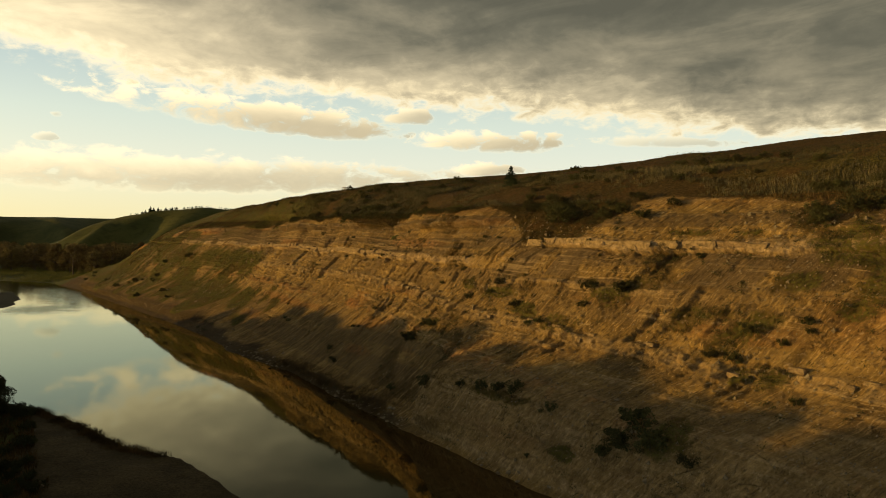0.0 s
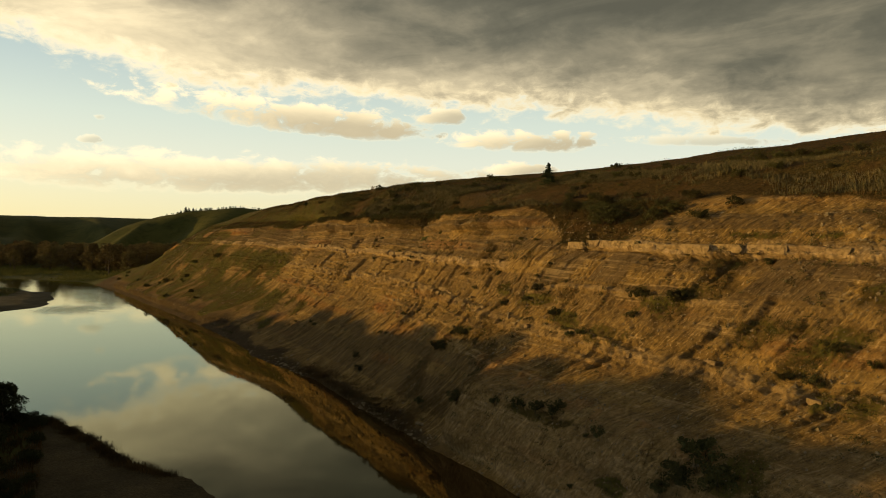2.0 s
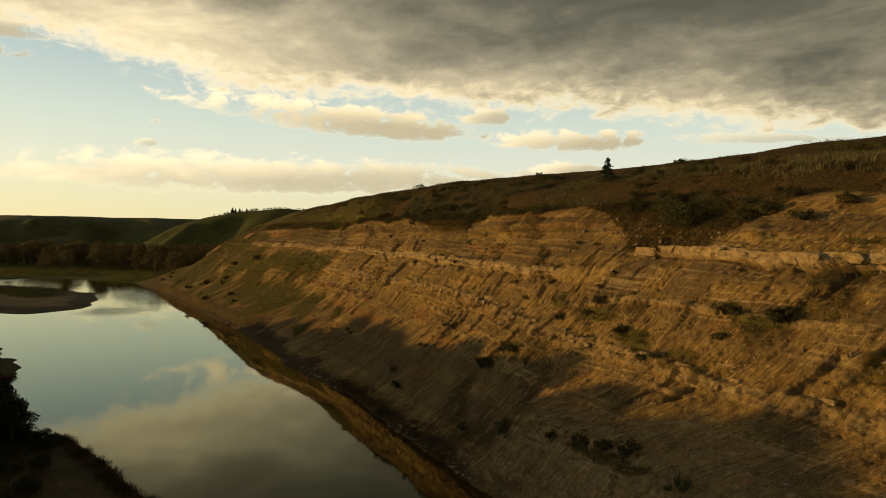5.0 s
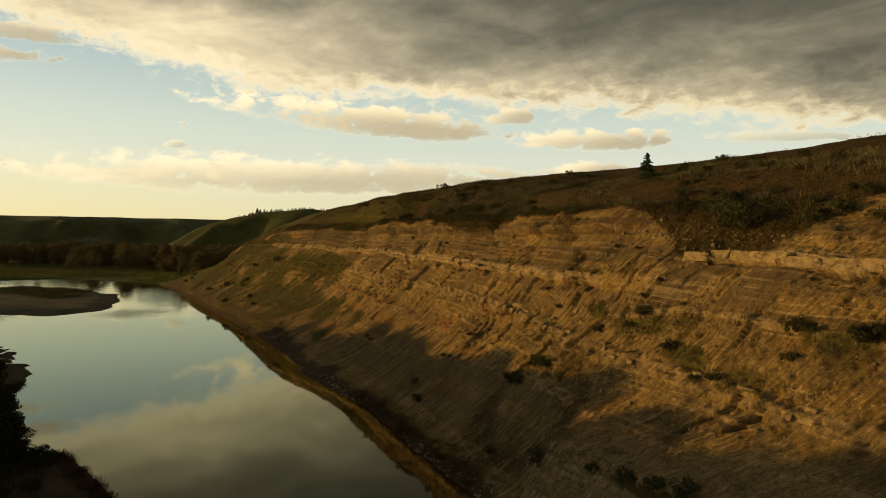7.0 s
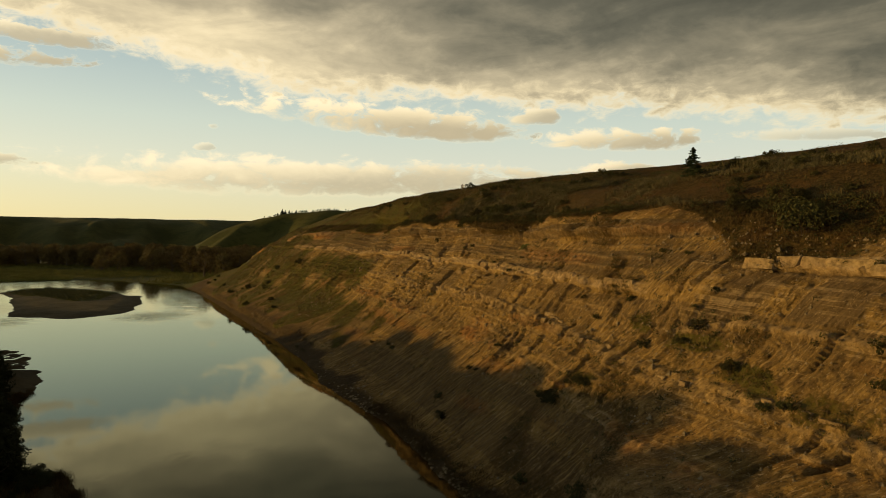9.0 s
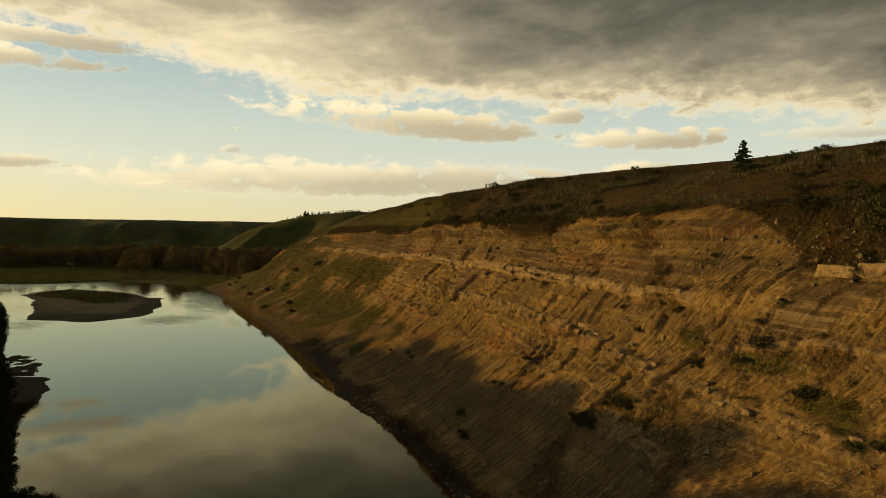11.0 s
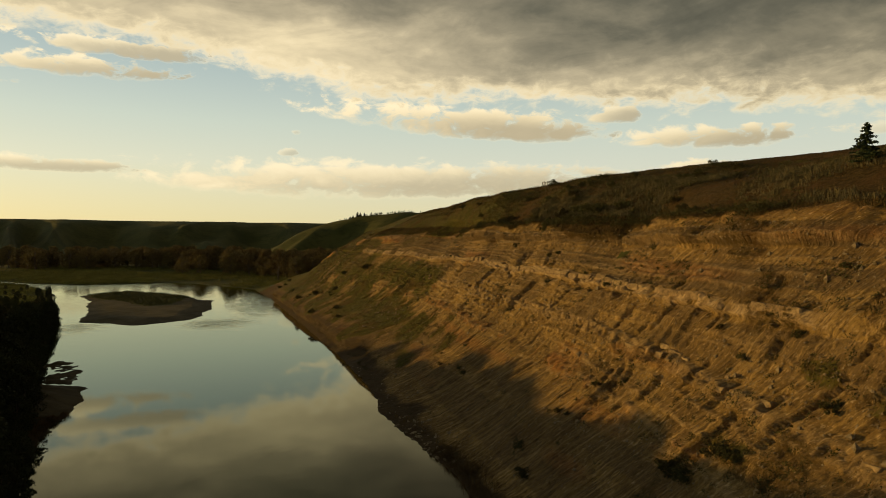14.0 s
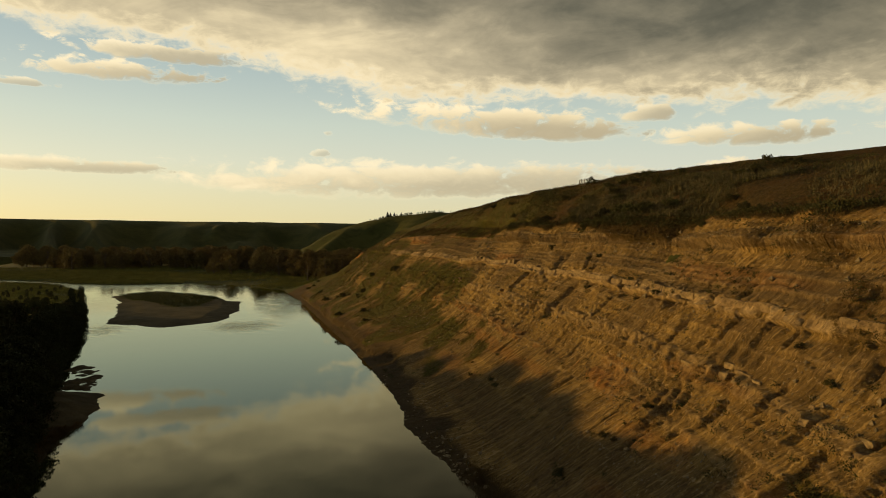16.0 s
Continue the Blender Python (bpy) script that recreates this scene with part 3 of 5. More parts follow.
def cliff_surface(S, V, fine=True):
    """The cliff's face and the slope above it. S: metres along; V: 0 under water, 1 the waterline, 8 the rim, 9 the brow, 10 behind it."""
    ns = [level(S, k) for k in range(8)]
    nb, zb = brow(S)
    knots_n = [ns[0] - 5, *ns, nb, nb + 25]
    knots_z = [np.full_like(S, -2.2), *[np.full_like(S, z) for z in ZL], zb, zb - 0.3]
    n, z = knots_n[0].copy(), knots_z[0].copy()
    for k in range(10):
        u = np.clip(V - k, 0, 1)
        f = 1 - (1 - u) ** brow_bend(S) if k == 8 else u
        n = n + (knots_n[k + 1] - knots_n[k]) * u
        z = z + (knots_z[k + 1] - knots_z[k]) * f
    z = z + brow_rise(S, n - ns[7]) * (V < 9.5)
    return n, z


def make_cliff():
    s = np.concatenate([np.arange(-56, 8, 1.2), np.arange(8, 24, 0.3), np.arange(24, 132, 0.125), np.arange(132, 200, 0.25), np.arange(200, 300, 0.8)])
    v = np.concatenate([np.linspace(0, 1, 4, endpoint=False), np.linspace(1, 2, 8, endpoint=False), np.linspace(2, 3, 60, endpoint=False), np.linspace(3, 4, 42, endpoint=False),
                        np.linspace(4, 5, 40, endpoint=False), np.linspace(5, 6, 42, endpoint=False), np.linspace(6, 7, 38, endpoint=False), np.linspace(7, 8, 38, endpoint=False),
                        8 + np.linspace(0, 1, 70, endpoint=False) ** 1.5, np.linspace(9, 10, 4)])
    S, V = np.meshgrid(s, v, indexing="ij")
    n, z = cliff_surface(S, V)
    # large buttresses and gullies, then rills down the fall line
    face = sm(z, 0.1, 2.0) * (1 - sm(z, 23.5, 27))
    run = S + 0.75 * (n - 36)                      # the rills lean a little along the cliff
    big = 1.7 * fb(run * 0.06, z * 0.05, 3, 11)
    rill_amp = 0.25 + 0.75 * sm(vn(S * 0.05, z * 0.12, 50), -0.1, 0.3)
    warp = run + 0.3 * vn(S * 0.25, z * 0.3, 51)
    rill = (np.abs(fb(warp * 0.42, z * 0.06, 4, 12, 0.6)) * 1.0 - 0.25) * rill_amp
    rib = (np.abs(fb(warp * 0.12, z * 0.05, 2, 70)) * 2.0 - 0.4) * (0.5 + 0.5 * sm(z, 6, 10))
    small = (np.abs(fb(warp * 1.9, z * 0.22, 3, 13)) * 0.34 - 0.08) * (0.4 + 0.8 * sm(vn(S * 0.11, z * 0.3, 52), -0.2, 0.3))
    a, b, c = band_heights(S)
    wob = 0.5 * fb(S * 0.11, S * 0, 3, 14) + 0.08 * fb(S * 0.9, z * 0.4, 2, 15)
    za, zb, zc = z - a - wob, z - b - wob * 1.2, z - c - wob
    panel = sm(za, -3.4, -2.9) * (1 - sm(za, -0.35, -0.1)) * sm(vn(run * 0.17, za * 0.05, 57), 0.08, 0.11) * sm(S, 58, 62) * 0.5
    for r0, r1 in ((62.0, 66.5), (55.0, 59.6), (37.5, 44.0), (32.0, 36.6)):
        q = run + 0.5 * fb(z * 0.8, S * 0.1, 2, 72)
        panel = np.maximum(panel, sm(q, r0, r0 + 0.25) * (1 - sm(q, r1 - 0.25, r1)) * sm(za, -3.3, -3.1) * (1 - sm(za, -0.3, -0.15)))
    on_d = sm(za, -4.1, -3.98) * (1 - sm(za, -3.65, -3.5)) * np.interp(S, [30, 36, 56, 60], [0, 1, 1, 0]) * sm(vn(S * 0.4, 0 * S, 58), -0.35, -0.2)
    cut = fb(S * 0.5, z * 0.05, 3, 16) + 0.2 * (1 - sm(S, 55, 70))
    on_a = sm(za, -0.10, 0.0) * (1 - sm(za, 0.75, 0.9)) * sm(cut, -0.33, -0.2)
    on_a = on_a * (1 - sm(S, 53.5, 55) * (1 - sm(S, 62, 66)))
    on_b = sm(zb, -0.1, 0.05) * (1 - sm(zb, 0.9, 1.3)) * sm(cut, -0.38, -0.25) * (1 - sm(S, 168, 182))
    on_c = sm(zc, -0.3, 0.2) * (1 - sm(zc, 0.8, 1.4)) * sm(fb(S * 0.6, z * 0.5, 2, 17), 0.0, 0.2)
    joint = vn(np.floor(S / 0.9 + 2 * vn(S * 0.3, 0 * S, 18)) * 7.1, np.floor(za / 0.45) * 3.3, 19)
    zz = z + 0.35 * wob
    strata = np.zeros_like(z)
    for per, amp, k in ((1.55, 0.34, 21), (0.62, 0.22, 22), (3.1, 0.4, 23), (0.33, 0.1, 74)):
        q = zz / per + 0.3 * vn(S * 0.03, zz * 0 + k, k)
        h = vn(np.floor(q) * 5.7, np.floor(q) * 2.1 + 0.0 * S, k)
        strata += 0.65 * amp * h * (0.4 + 1.2 * sm(vn(S * 0.05, q * 0.7, k + 4), -0.3, 0.4))
    # sharp little steps of the rills, steep towards the near side
    step = np.zeros_like(z)
    for per, amp, k in ((0.42, 0.08, 79), (0.9, 0.15, 77), (2.6, 0.17, 78)):
        q = (run + 0.25 * fb(z * 0.35, S * 0.1, 2, k)) / per + 1.2 * vn(run * 0.3 / per, 0 * S, k + 1)
        step += amp * (0.5 - (q - np.floor(q))) * sm(vn(np.floor(q) * 3.1, z * 0.3 / per ** 0.5, k + 2), -0.15, 0.25)
    # thin hard beds that stand out of the soft clay, broken here and there
    ledge = np.zeros_like(z)
    lr = np.random.RandomState(9)
    for k in range(24):
        ref = za if k % 3 else zb
        at = lr.uniform(-5.5, 5.5) if k % 3 else lr.uniform(-3.5, 4.0)
        th, stand_out = lr.uniform(0.12, 0.26), lr.uniform(0.06, 0.20)
        q = ref - at - 0.12 * vn(S * 0.35, 0 * S + k, 90)
        there = sm(vn(S * 0.09, 0 * S + 5.3 * k, 91) + 0.35 * vn(S * 0.8, 0 * S + k, 92), -0.04, 0.06)
        ledge = np.maximum(ledge, stand_out * there * sm(q, 0, 0.07) * (1 - sm(q, th, th + 0.22)))
    for at, th, stand_out in ((4.9, 0.22, 0.22), (3.7, 0.16, 0.16), (2.6, 0.22, 0.2), (1.7, 0.16, 0.14), (-2.2, 0.16, 0.12)):
        q = za - at - 0.15 * vn(S * 0.12, 0 * S + at, 106)
        there = sm(vn(S * 0.05, 0 * S + 7.7 * at, 107), -0.28, -0.12) * sm(S, 60, 70) * (1 - sm(S, 160, 185))
        ledge = np.maximum(ledge, stand_out * there * sm(q, 0, 0.06) * (1 - sm(q, th, th + 0.2)))
    # broken rock of the middle bed
    rubble = sm(zb, -1.6, -0.2) * (1 - sm(zb, 1.0, 2.0)) * sm(vn(S * 0.08, z * 0.1, 93), -0.25, 0.15)
    lump = vn(np.floor(S / 0.55 + 0.8 * vn(S * 0.9, z * 0.9, 94)) * 3.3, np.floor(zb / 0.38 + 0.6 * vn(S * 0.7, z * 0.7, 95)) * 2.7, 96)
    out = 0.75 * step + 0.85 * big + 0.55 * rib + 0.42 * rill * (1 - 0.5 * sm(z, 15, 20)) + 0.95 * small + 0.55 * strata + ledge + 0.42 * rubble * lump
    out = out * (1 - 0.55 * on_a)
    out += 0.55 * on_a * (0.7 + 0.9 * joint) + 0.5 * on_b * (0.6 + joint) + 0.45 * on_c * (0.5 + 1.2 * vn(S * 1.7, z * 1.7, 24))
    # gullies cut down the face
    gr = np.random.RandomState(5)
    cuts = [(41.3, 14.5, 4.2, 0.65, 0.6), (30.5, 14, 3.6, 0.55, 0.6), (124.0, 15.2, 2.6, 1.2, 0.7), (95.0, 15.2, 2.0, 0.8, 0.4), (86.5, 14.4, 1.8, 0.7, 0.4), (88.0, 9.8, 1.4, 0.8, 0.4), (74.0, 10.2, 2.2, 0.9, 0.4), (76.5, 12.6, 1.6, 0.7, 0.4)]
    cuts += [(gr.uniform(28, 190), gr.uniform(8, 20), gr.uniform(0.6, 2.2), gr.uniform(0.3, 0.85), gr.uniform(0.14, 0.36)) for _ in range(150)]
    bend = run + 0.35 * fb(z * 0.7, S * 0.15, 2, 73)
    gully = np.zeros_like(z)
    for r0, z0, hl, dep, w in cuts:
        i0, i1 = np.searchsorted(s, [r0 - 24, r0 + 4])
        u, q = (bend[i0:i1] - r0) / w, np.abs(z[i0:i1] - z0) / hl
        gully[i0:i1] = np.maximum(gully[i0:i1], dep * np.exp(-np.where(u > 0, u * 2.2, u * 0.6) ** 2) * (1 - sm(q, 0.55, 1.0)))
    out -= gully * (1 - 0.6 * on_a)
    # the red scarp that crops out on the nose
    ze = z - np.interp(S, [180, 205, 235, 275], [21.8, 21.0, 19.5, 12.0]) - 0.9 * fb(S * 0.1, 0 * S, 3, 102)
    on_e = sm(ze, -0.2, 0.2) * (1 - sm(ze, 1.6, 2.2)) * sm(S, 186, 198) * (1 - sm(S, 262, 280)) * sm(vn(S * 0.12, z * 0.2, 103), -0.3, 0.0)
    out += on_e * (0.9 + 0.8 * vn(np.floor(S / 1.3) * 3.1, np.floor(ze / 0.5) * 1.7, 104))
    # undercut below the strong beds, a scarp at the rim
    out -= 0.45 * (1 - sm(S, 53.5, 55) * (1 - sm(S, 62, 66))) * sm(za, -1.3, -0.1) * (1 - sm(za, -0.1, 0.0)) * sm(cut, -0.33, -0.2)
    scarp = np.interp(S, [20, 30, 42, 48, 55, 68, 92, 98, 128, 134, 152, 158], [0.5, 1, 1, 0.2, 0.2, 1, 1, 0.5, 0.6, 1, 1, 0.2])
    rimh = 24.3 + 0.8 * fb(S * 0.12, 0 * S, 3, 25)
    out += 1.5 * scarp * (0.15 + 0.85 * sm(S + 0.8 * (z - 22) + 3 * fb(S * 0.2, z * 0.3, 2, 105), 54, 66)) * (sm(z, rimh - 2.2, rimh - 1.6) - 0.5)  * (1 - sm(z, rimh + 0.2, rimh + 1.2))
    talus = np.clip((1 - sm(z, c - 1.5, c + 0.3)) + 0.8 * sm(vn(S * 0.045, z * 0.05, 53), 0.12, 0.3), 0, 1)
    rough = (0.20 * fb(S * 3.1, z * 3.1, 2, 26) + 0.26 * fb(S * 0.8, z * 0.8, 3, 27)) * (1 - 0.5 * talus)
    out -= strata * 0.8 * talus
    upper = sm(za, 0.9, 1.3) * (1 - sm(z, rimh - 2.2, rimh - 1.4)) * sm(S, 60, 72)
    out -= upper * (0.8 * strata + 0.55 * step + 0.3 * rill + 0.6 * small)
    rough = rough * (1 - 0.55 * upper)
    slab = (1 - sm(S, 55.2, 57.2)) * sm(S, 12, 18) * (1 - sm(z + 1.2 * fb(S * 0.2, 0 * S, 2, 59), 5.6, 9.4)) * sm(z, 0.2, 0.8)
    cell = np.floor((S + 0.5 * z) / 2.6 + 1.3 * vn(S * 0.15, z * 0.1, 60))
    out = out * (1 - 0.75 * slab) + slab * (0.40 + 0.55 * vn(cell * 3.7, np.floor(z / 2.3 + 0.4 * vn(S * 0.2, 0 * S, 67)) * 1.9, 68) + 0.35 * fb(S * 0.35, z * 0.5, 3, 69))
    out += 1.9 * slab * np.exp(-((S - 53.4) / 2.8) ** 2)
    seam = np.minimum(np.abs(((S + 0.5 * z) / 2.6 + 1.3 * vn(S * 0.15, z * 0.1, 60)) % 1.0 - 0.5) * 2.6, np.abs((z / 2.3 + 0.4 * vn(S * 0.2, 0 * S, 67)) % 1.0 - 0.5) * 2.3)
    out += slab * (0.22 * fb(S * 1.4, z * 2.2, 3, 97, 0.6) - 0.3 * (1 - sm(seam, 0.04, 0.2)) * sm(vn(S * 0.4, z * 0.4, 98), -0.2, 0.1))
    crease = 0.5 - np.abs(fb(warp * 0.9, z * 0.18, 4, 54, 0.6))
    crack = 0.5 - np.abs(fb(S * 0.75 + 0.3 * wob, z * 1.1, 4, 55, 0.6))
    out -= 0.15 * sm(crease, 0.44, 0.5) * rill_amp + 0.16 * sm(crack, 0.44, 0.5) * (1 - talus)
    out += 0.12 * np.abs(fb(warp * 2.6, z * 0.6, 3, 56, 0.6))
    out = out * (1 - 0.6 * panel) + 0.22 * on_d
    out = (out + rough * (1 - panel)) * face
    up = np.clip(V - 8, 0, 1)
    z = z + 0.35 * out + sm(up, 0.0, 0.12) * (0.9 * fb(S * 0.06, n * 0.06, 3, 28) + 0.22 * fb(S * 0.5, n * 0.5, 3, 29)) * (1 - sm(up, 0.75, 1.0) * 0.7)
    n = n - 0.8 * out
    bite = np.zeros_like(S)
    for sc, w, d in ((30, 7, 1.2), (49, 3, 0.9), (54, 3.0, 1.0), (60, 3.4, 0.9), (80, 1.2, 0.9), (97, 5, 2.2), (118, 2.5, 1.5), (126, 2.0, 1.2), (135.5, 1.6, 1.6), (152, 4, 1.5), (168, 5, 1.8)):
        bite += d * np.exp(-((S + 0.25 * (z - 22) - sc) / w) ** 2)
    n = n + bite * sm(z, 15, 22) * (1 - sm(up, 0.0, 0.12)) + 0.9 * fb(S * 0.22, 0 * S, 3, 38) * sm(z, 19, 23) * (1 - sm(up, 0.0, 0.1))
    low = sm(z, -0.4, 0.1) * (1 - sm(z, 0.8, 3))
    n = n - low * (0.35 * fb(S * 0.3, 0 * S, 3, 30) + np.interp(S, [100, 108, 114, 119, 127], [0, 0.3, 1.3, 0.2, 0]))
    z = z + low * 0.15 * fb(S * 1.5, n * 1.5, 2, 31)
    # the undercut bank at the foot of the nose
    n = n - sm(S, 122, 158) * (1 - sm(S, 262, 292)) * (2.6 + 1.6 * fb(S * 0.09, 0 * S, 3, 81)) * sm(z, 0.3, 2.6) * (1 - sm(z, 3.0, 8.5))
    x, y = to_xy(S, n)
    me = mesh_of("cliff", np.stack([x, y, z], -1).reshape(-1, 3), grid_faces(len(s), len(v)), CLIFF)
    # what covers what
    patch = fb(S * 0.16, z * 0.25, 4, 32)
    hang = np.interp(S + 0.7 * (22 - z) + 4 * fb(S * 0.25, z * 0.4, 3, 100), [40, 48, 55, 62, 71, 76, 96, 98.5, 104, 108], [0, 2.6, 2.8, 0, 0, -0.2, -0.2, 0.9, 0.8, 0])
    top = sm(z + hang, 23.9 - 1.7 * (1 - scarp) + 1.6 * fb(S * 0.15, 0 * S, 3, 33) - 0.6 * (1 - scarp), 25.4 - 1.7 * (1 - scarp) + 1.6 * fb(S * 0.15, 0 * S, 3, 33))
    bare = np.interp(S, [18, 24, 40, 46], [0, 1, 1, 0]) * (1 - sm(n, 56.5, 60)) * sm(z, 19, 20)
    slope_green = sm(patch, 0.12, 0.42) * 0.55 * (1 - sm(S, 70, 110) * 0.55)
    mats = np.zeros_like(S)
    for sc, zc_, rs, rz in ((40, 15.4, 5.5, 1.5), (27, 13.2, 3.6, 2.4), (23, 10.6, 3.2, 1.4), (31, 13.6, 3, 1.3), (19.5, 20.4, 4.0, 2.6), (18, 17.5, 2.0, 3), (28, 5.6, 3.6, 1.6), (46.5, 5.8, 5.5, 0.6), (50.5, 13, 3, 0.9), (35, 21.4, 7, 0.6), (56, 14.3, 3.5, 0.8), (24, 17.5, 2.4, 1.2), (44, 12.5, 4, 1.0), (62, 15, 2, 1), (66, 10, 2.5, 0.8), (36, 3.0, 3, 0.7)):
        mats = np.maximum(mats, 1 - sm(np.hypot((S + 0.5 * (z - zc_) - sc) / rs, (z - zc_) / rz) + 0.9 * fb(S * 0.35, z * 0.5, 3, 75), 0.45, 1.15))
    nose = sm(S + 55 * patch, 108, 165) * (1 - sm(z, 15, 20) * (0.55 + 0.45 * (1 - sm(S, 150, 185))) * (1 - sm(S, 195, 220))) * sm(z + 3 * patch, 1.8, 4.2)
    grass = np.clip(np.maximum.reduce([top * (1 - bare), slope_green * face, mats * 0.64, nose * (0.80 + 0.7 * patch + 0.5 * fb(run * 0.35, z * 0.08, 3, 110)), sm(S, 215, 250) * sm(z, 2.5, 5)]), 0, 1)
    grass = grass * (1 - 0.85 * on_e)
    attr(me, "grass", grass)
    attr(me, "band", np.clip(on_a + 0.4 * on_e * sm(ze, 0.5, 0.8) + on_b * 0.32 + on_d * 0.45 + 0.3 * sm(ledge, 0.05, 0.15) + slab * (0.34 + 0.6 * (1 - sm(z, 0.6, 1.8)) * sm(vn(S * 0.5, z * 1.1, 99), -0.2, 0.2)), 0, 1))
    beds = vn(np.floor(zz / 1.3) * 3.7, 0 * S, 34)
    sh = sm(beds + 0.5 * vn(S * 0.04, z * 0.4, 35), 0.02, 0.3) * (0.45 + 0.4 * sm(z, 12, 20))
    # greyer towards the foot, fading out by 9.5 m; joins the shale mask
    low_grey = (1 - sm(z, 5.0, 9.5)) * 0.16 * (1 - slab)
    attr(me, "shale", np.clip((sh + panel + 0.6 * upper * sm(vn(S * 0.06, za * 0.7, 108), -0.3, 0.1)) * (1 - 0.7 * slab) + low_grey, 0, 1))
    attr(me, "rust", np.clip(0.8 * on_e + 0.3 * sm(S, 140, 180) * (1 - sm(z, 2.5, 5)) + sm(on_c, 0.2, 0.8) * 0.45 + sm(vn(S * 0.08, z * 0.6, 36), 0.22, 0.45) * 0.45 + 0.2 * sm(z, rimh - 0.3, rimh + 0.2) * (1 - sm(z, rimh + 0.6, rimh + 1.5)), 0, 1))
    attr(me, "damp", sm(S, 54, 60) * (1 - sm(z + 0.8 * fb(S * 0.2, z * 0.3, 3, 37), 0.6 + 1.9 * sm(S, 122, 165), 1.1 + 3.4 * sm(S, 122, 165))))
    attr(me, "talus", talus * (1 - slab))
    attr(me, "run", run)
    attr(me, "slab", slab)
    attr(me, "lush", np.clip(sm(S + 30 * patch, 120, 150) + (1 - sm(S, 20, 50)) * sm(n, 60, 66) * 0.7 + mats, 0, 1))
    attr(me, "bed", zz)
    ob = new("cliff", me)
    tagged(ob, "eroded clay and sandstone river cliff with a grassed top", "cliff", kind="structure")
    return s, v, np.stack([x, y, z], -1), grass


def make_ground():
    a = np.radians(np.concatenate([np.arange(0, 360, 0.6)]))
    r = np.concatenate([np.linspace(2, 60, 60), np.geomspace(61, 520, 130), np.geomspace(530, 4600, 110)])
    A, R = np.meshgrid(a, r, indexing="ij")
    x, y = -20 + R * np.sin(A), 60 + R * np.cos(A)
    z = land(x, y)
    s, n = to_sn(x, y)
    hide = sm(s, -54, -44) * (1 - sm(s, 286, 298)) * sm(n - level(s, 0), -3, 1) * (1 - sm(n - brow(s)[0], 10, 22))
    z = z - 4.0 * hide
    z = z - 1.2 * sm(s, 21, 26) * (1 - sm(s, 160, 166)) * sm(n, -39, -34) * (1 - sm(n, 18, 22))
    d = -inside_dist(x, y, RIVER_XY)
    isl = isle_dist(x, y)
    z = z - 1.0 * sm(isl, -5, -2)
    verts = np.stack([x, y, z], -1).reshape(-1, 3)
    f = grid_faces(len(a), len(r))
    i = (len(a) - 1) * len(r) + np.arange(len(r) - 1)
    j = np.arange(len(r) - 1)
    f = np.concatenate([f, np.stack([i, j, j + 1, i + 1], -1)])
    c = len(verts)
    verts = np.concatenate([verts, [[-20, 60, float(land(np.array([-20.0]), np.array([60.0]))[0])]]])
    faces = f.tolist() + [[k * len(r), c, ((k + 1) % len(a)) * len(r)] for k in range(len(a))]
    me = mesh_of("ground", verts, faces, GROUND)
    bank = np.interp(s, [20, 40, 60, 78, 92], [16, 15, 12, 5, 1.5])
    sand = np.where(d > 0, 1 - sm(d, bank * 0.6, bank), 1.0)
    sand = np.where(s > 296, np.where(d > -4, 0.0, 1.0), sand)
    attr(me, "sand", np.append(sand.ravel(), 1))
    tagged(new("ground", me), "valley floor of meadow, mud banks and far grassy hills", "ground", kind="structure")


def make_island():
    a, b = np.arange(200, 318, 0.6), np.arange(-52, 13, 0.6)
    S, Nn = np.meshgrid(a, b, indexing="ij")
    x, y = to_xy(S, Nn)
    isl = isle_dist(x, y)
    z = land(x, y) + sm(isl, 0.3, 2) * 0.12 * fb(x * 0.7, y * 0.7, 3, 87) - 0.5 * (1 - sm(isl, -4, -2))
    me = mesh_of("island", np.stack([x, y, z], -1).reshape(-1, 3), grid_faces(len(a), len(b)), GROUND)
    attr(me, "sand", 1 - isle_green(x, y))
    tagged(new("island", me), "low mud island with a ragged shore and a grassed crown", "island", kind="structure")


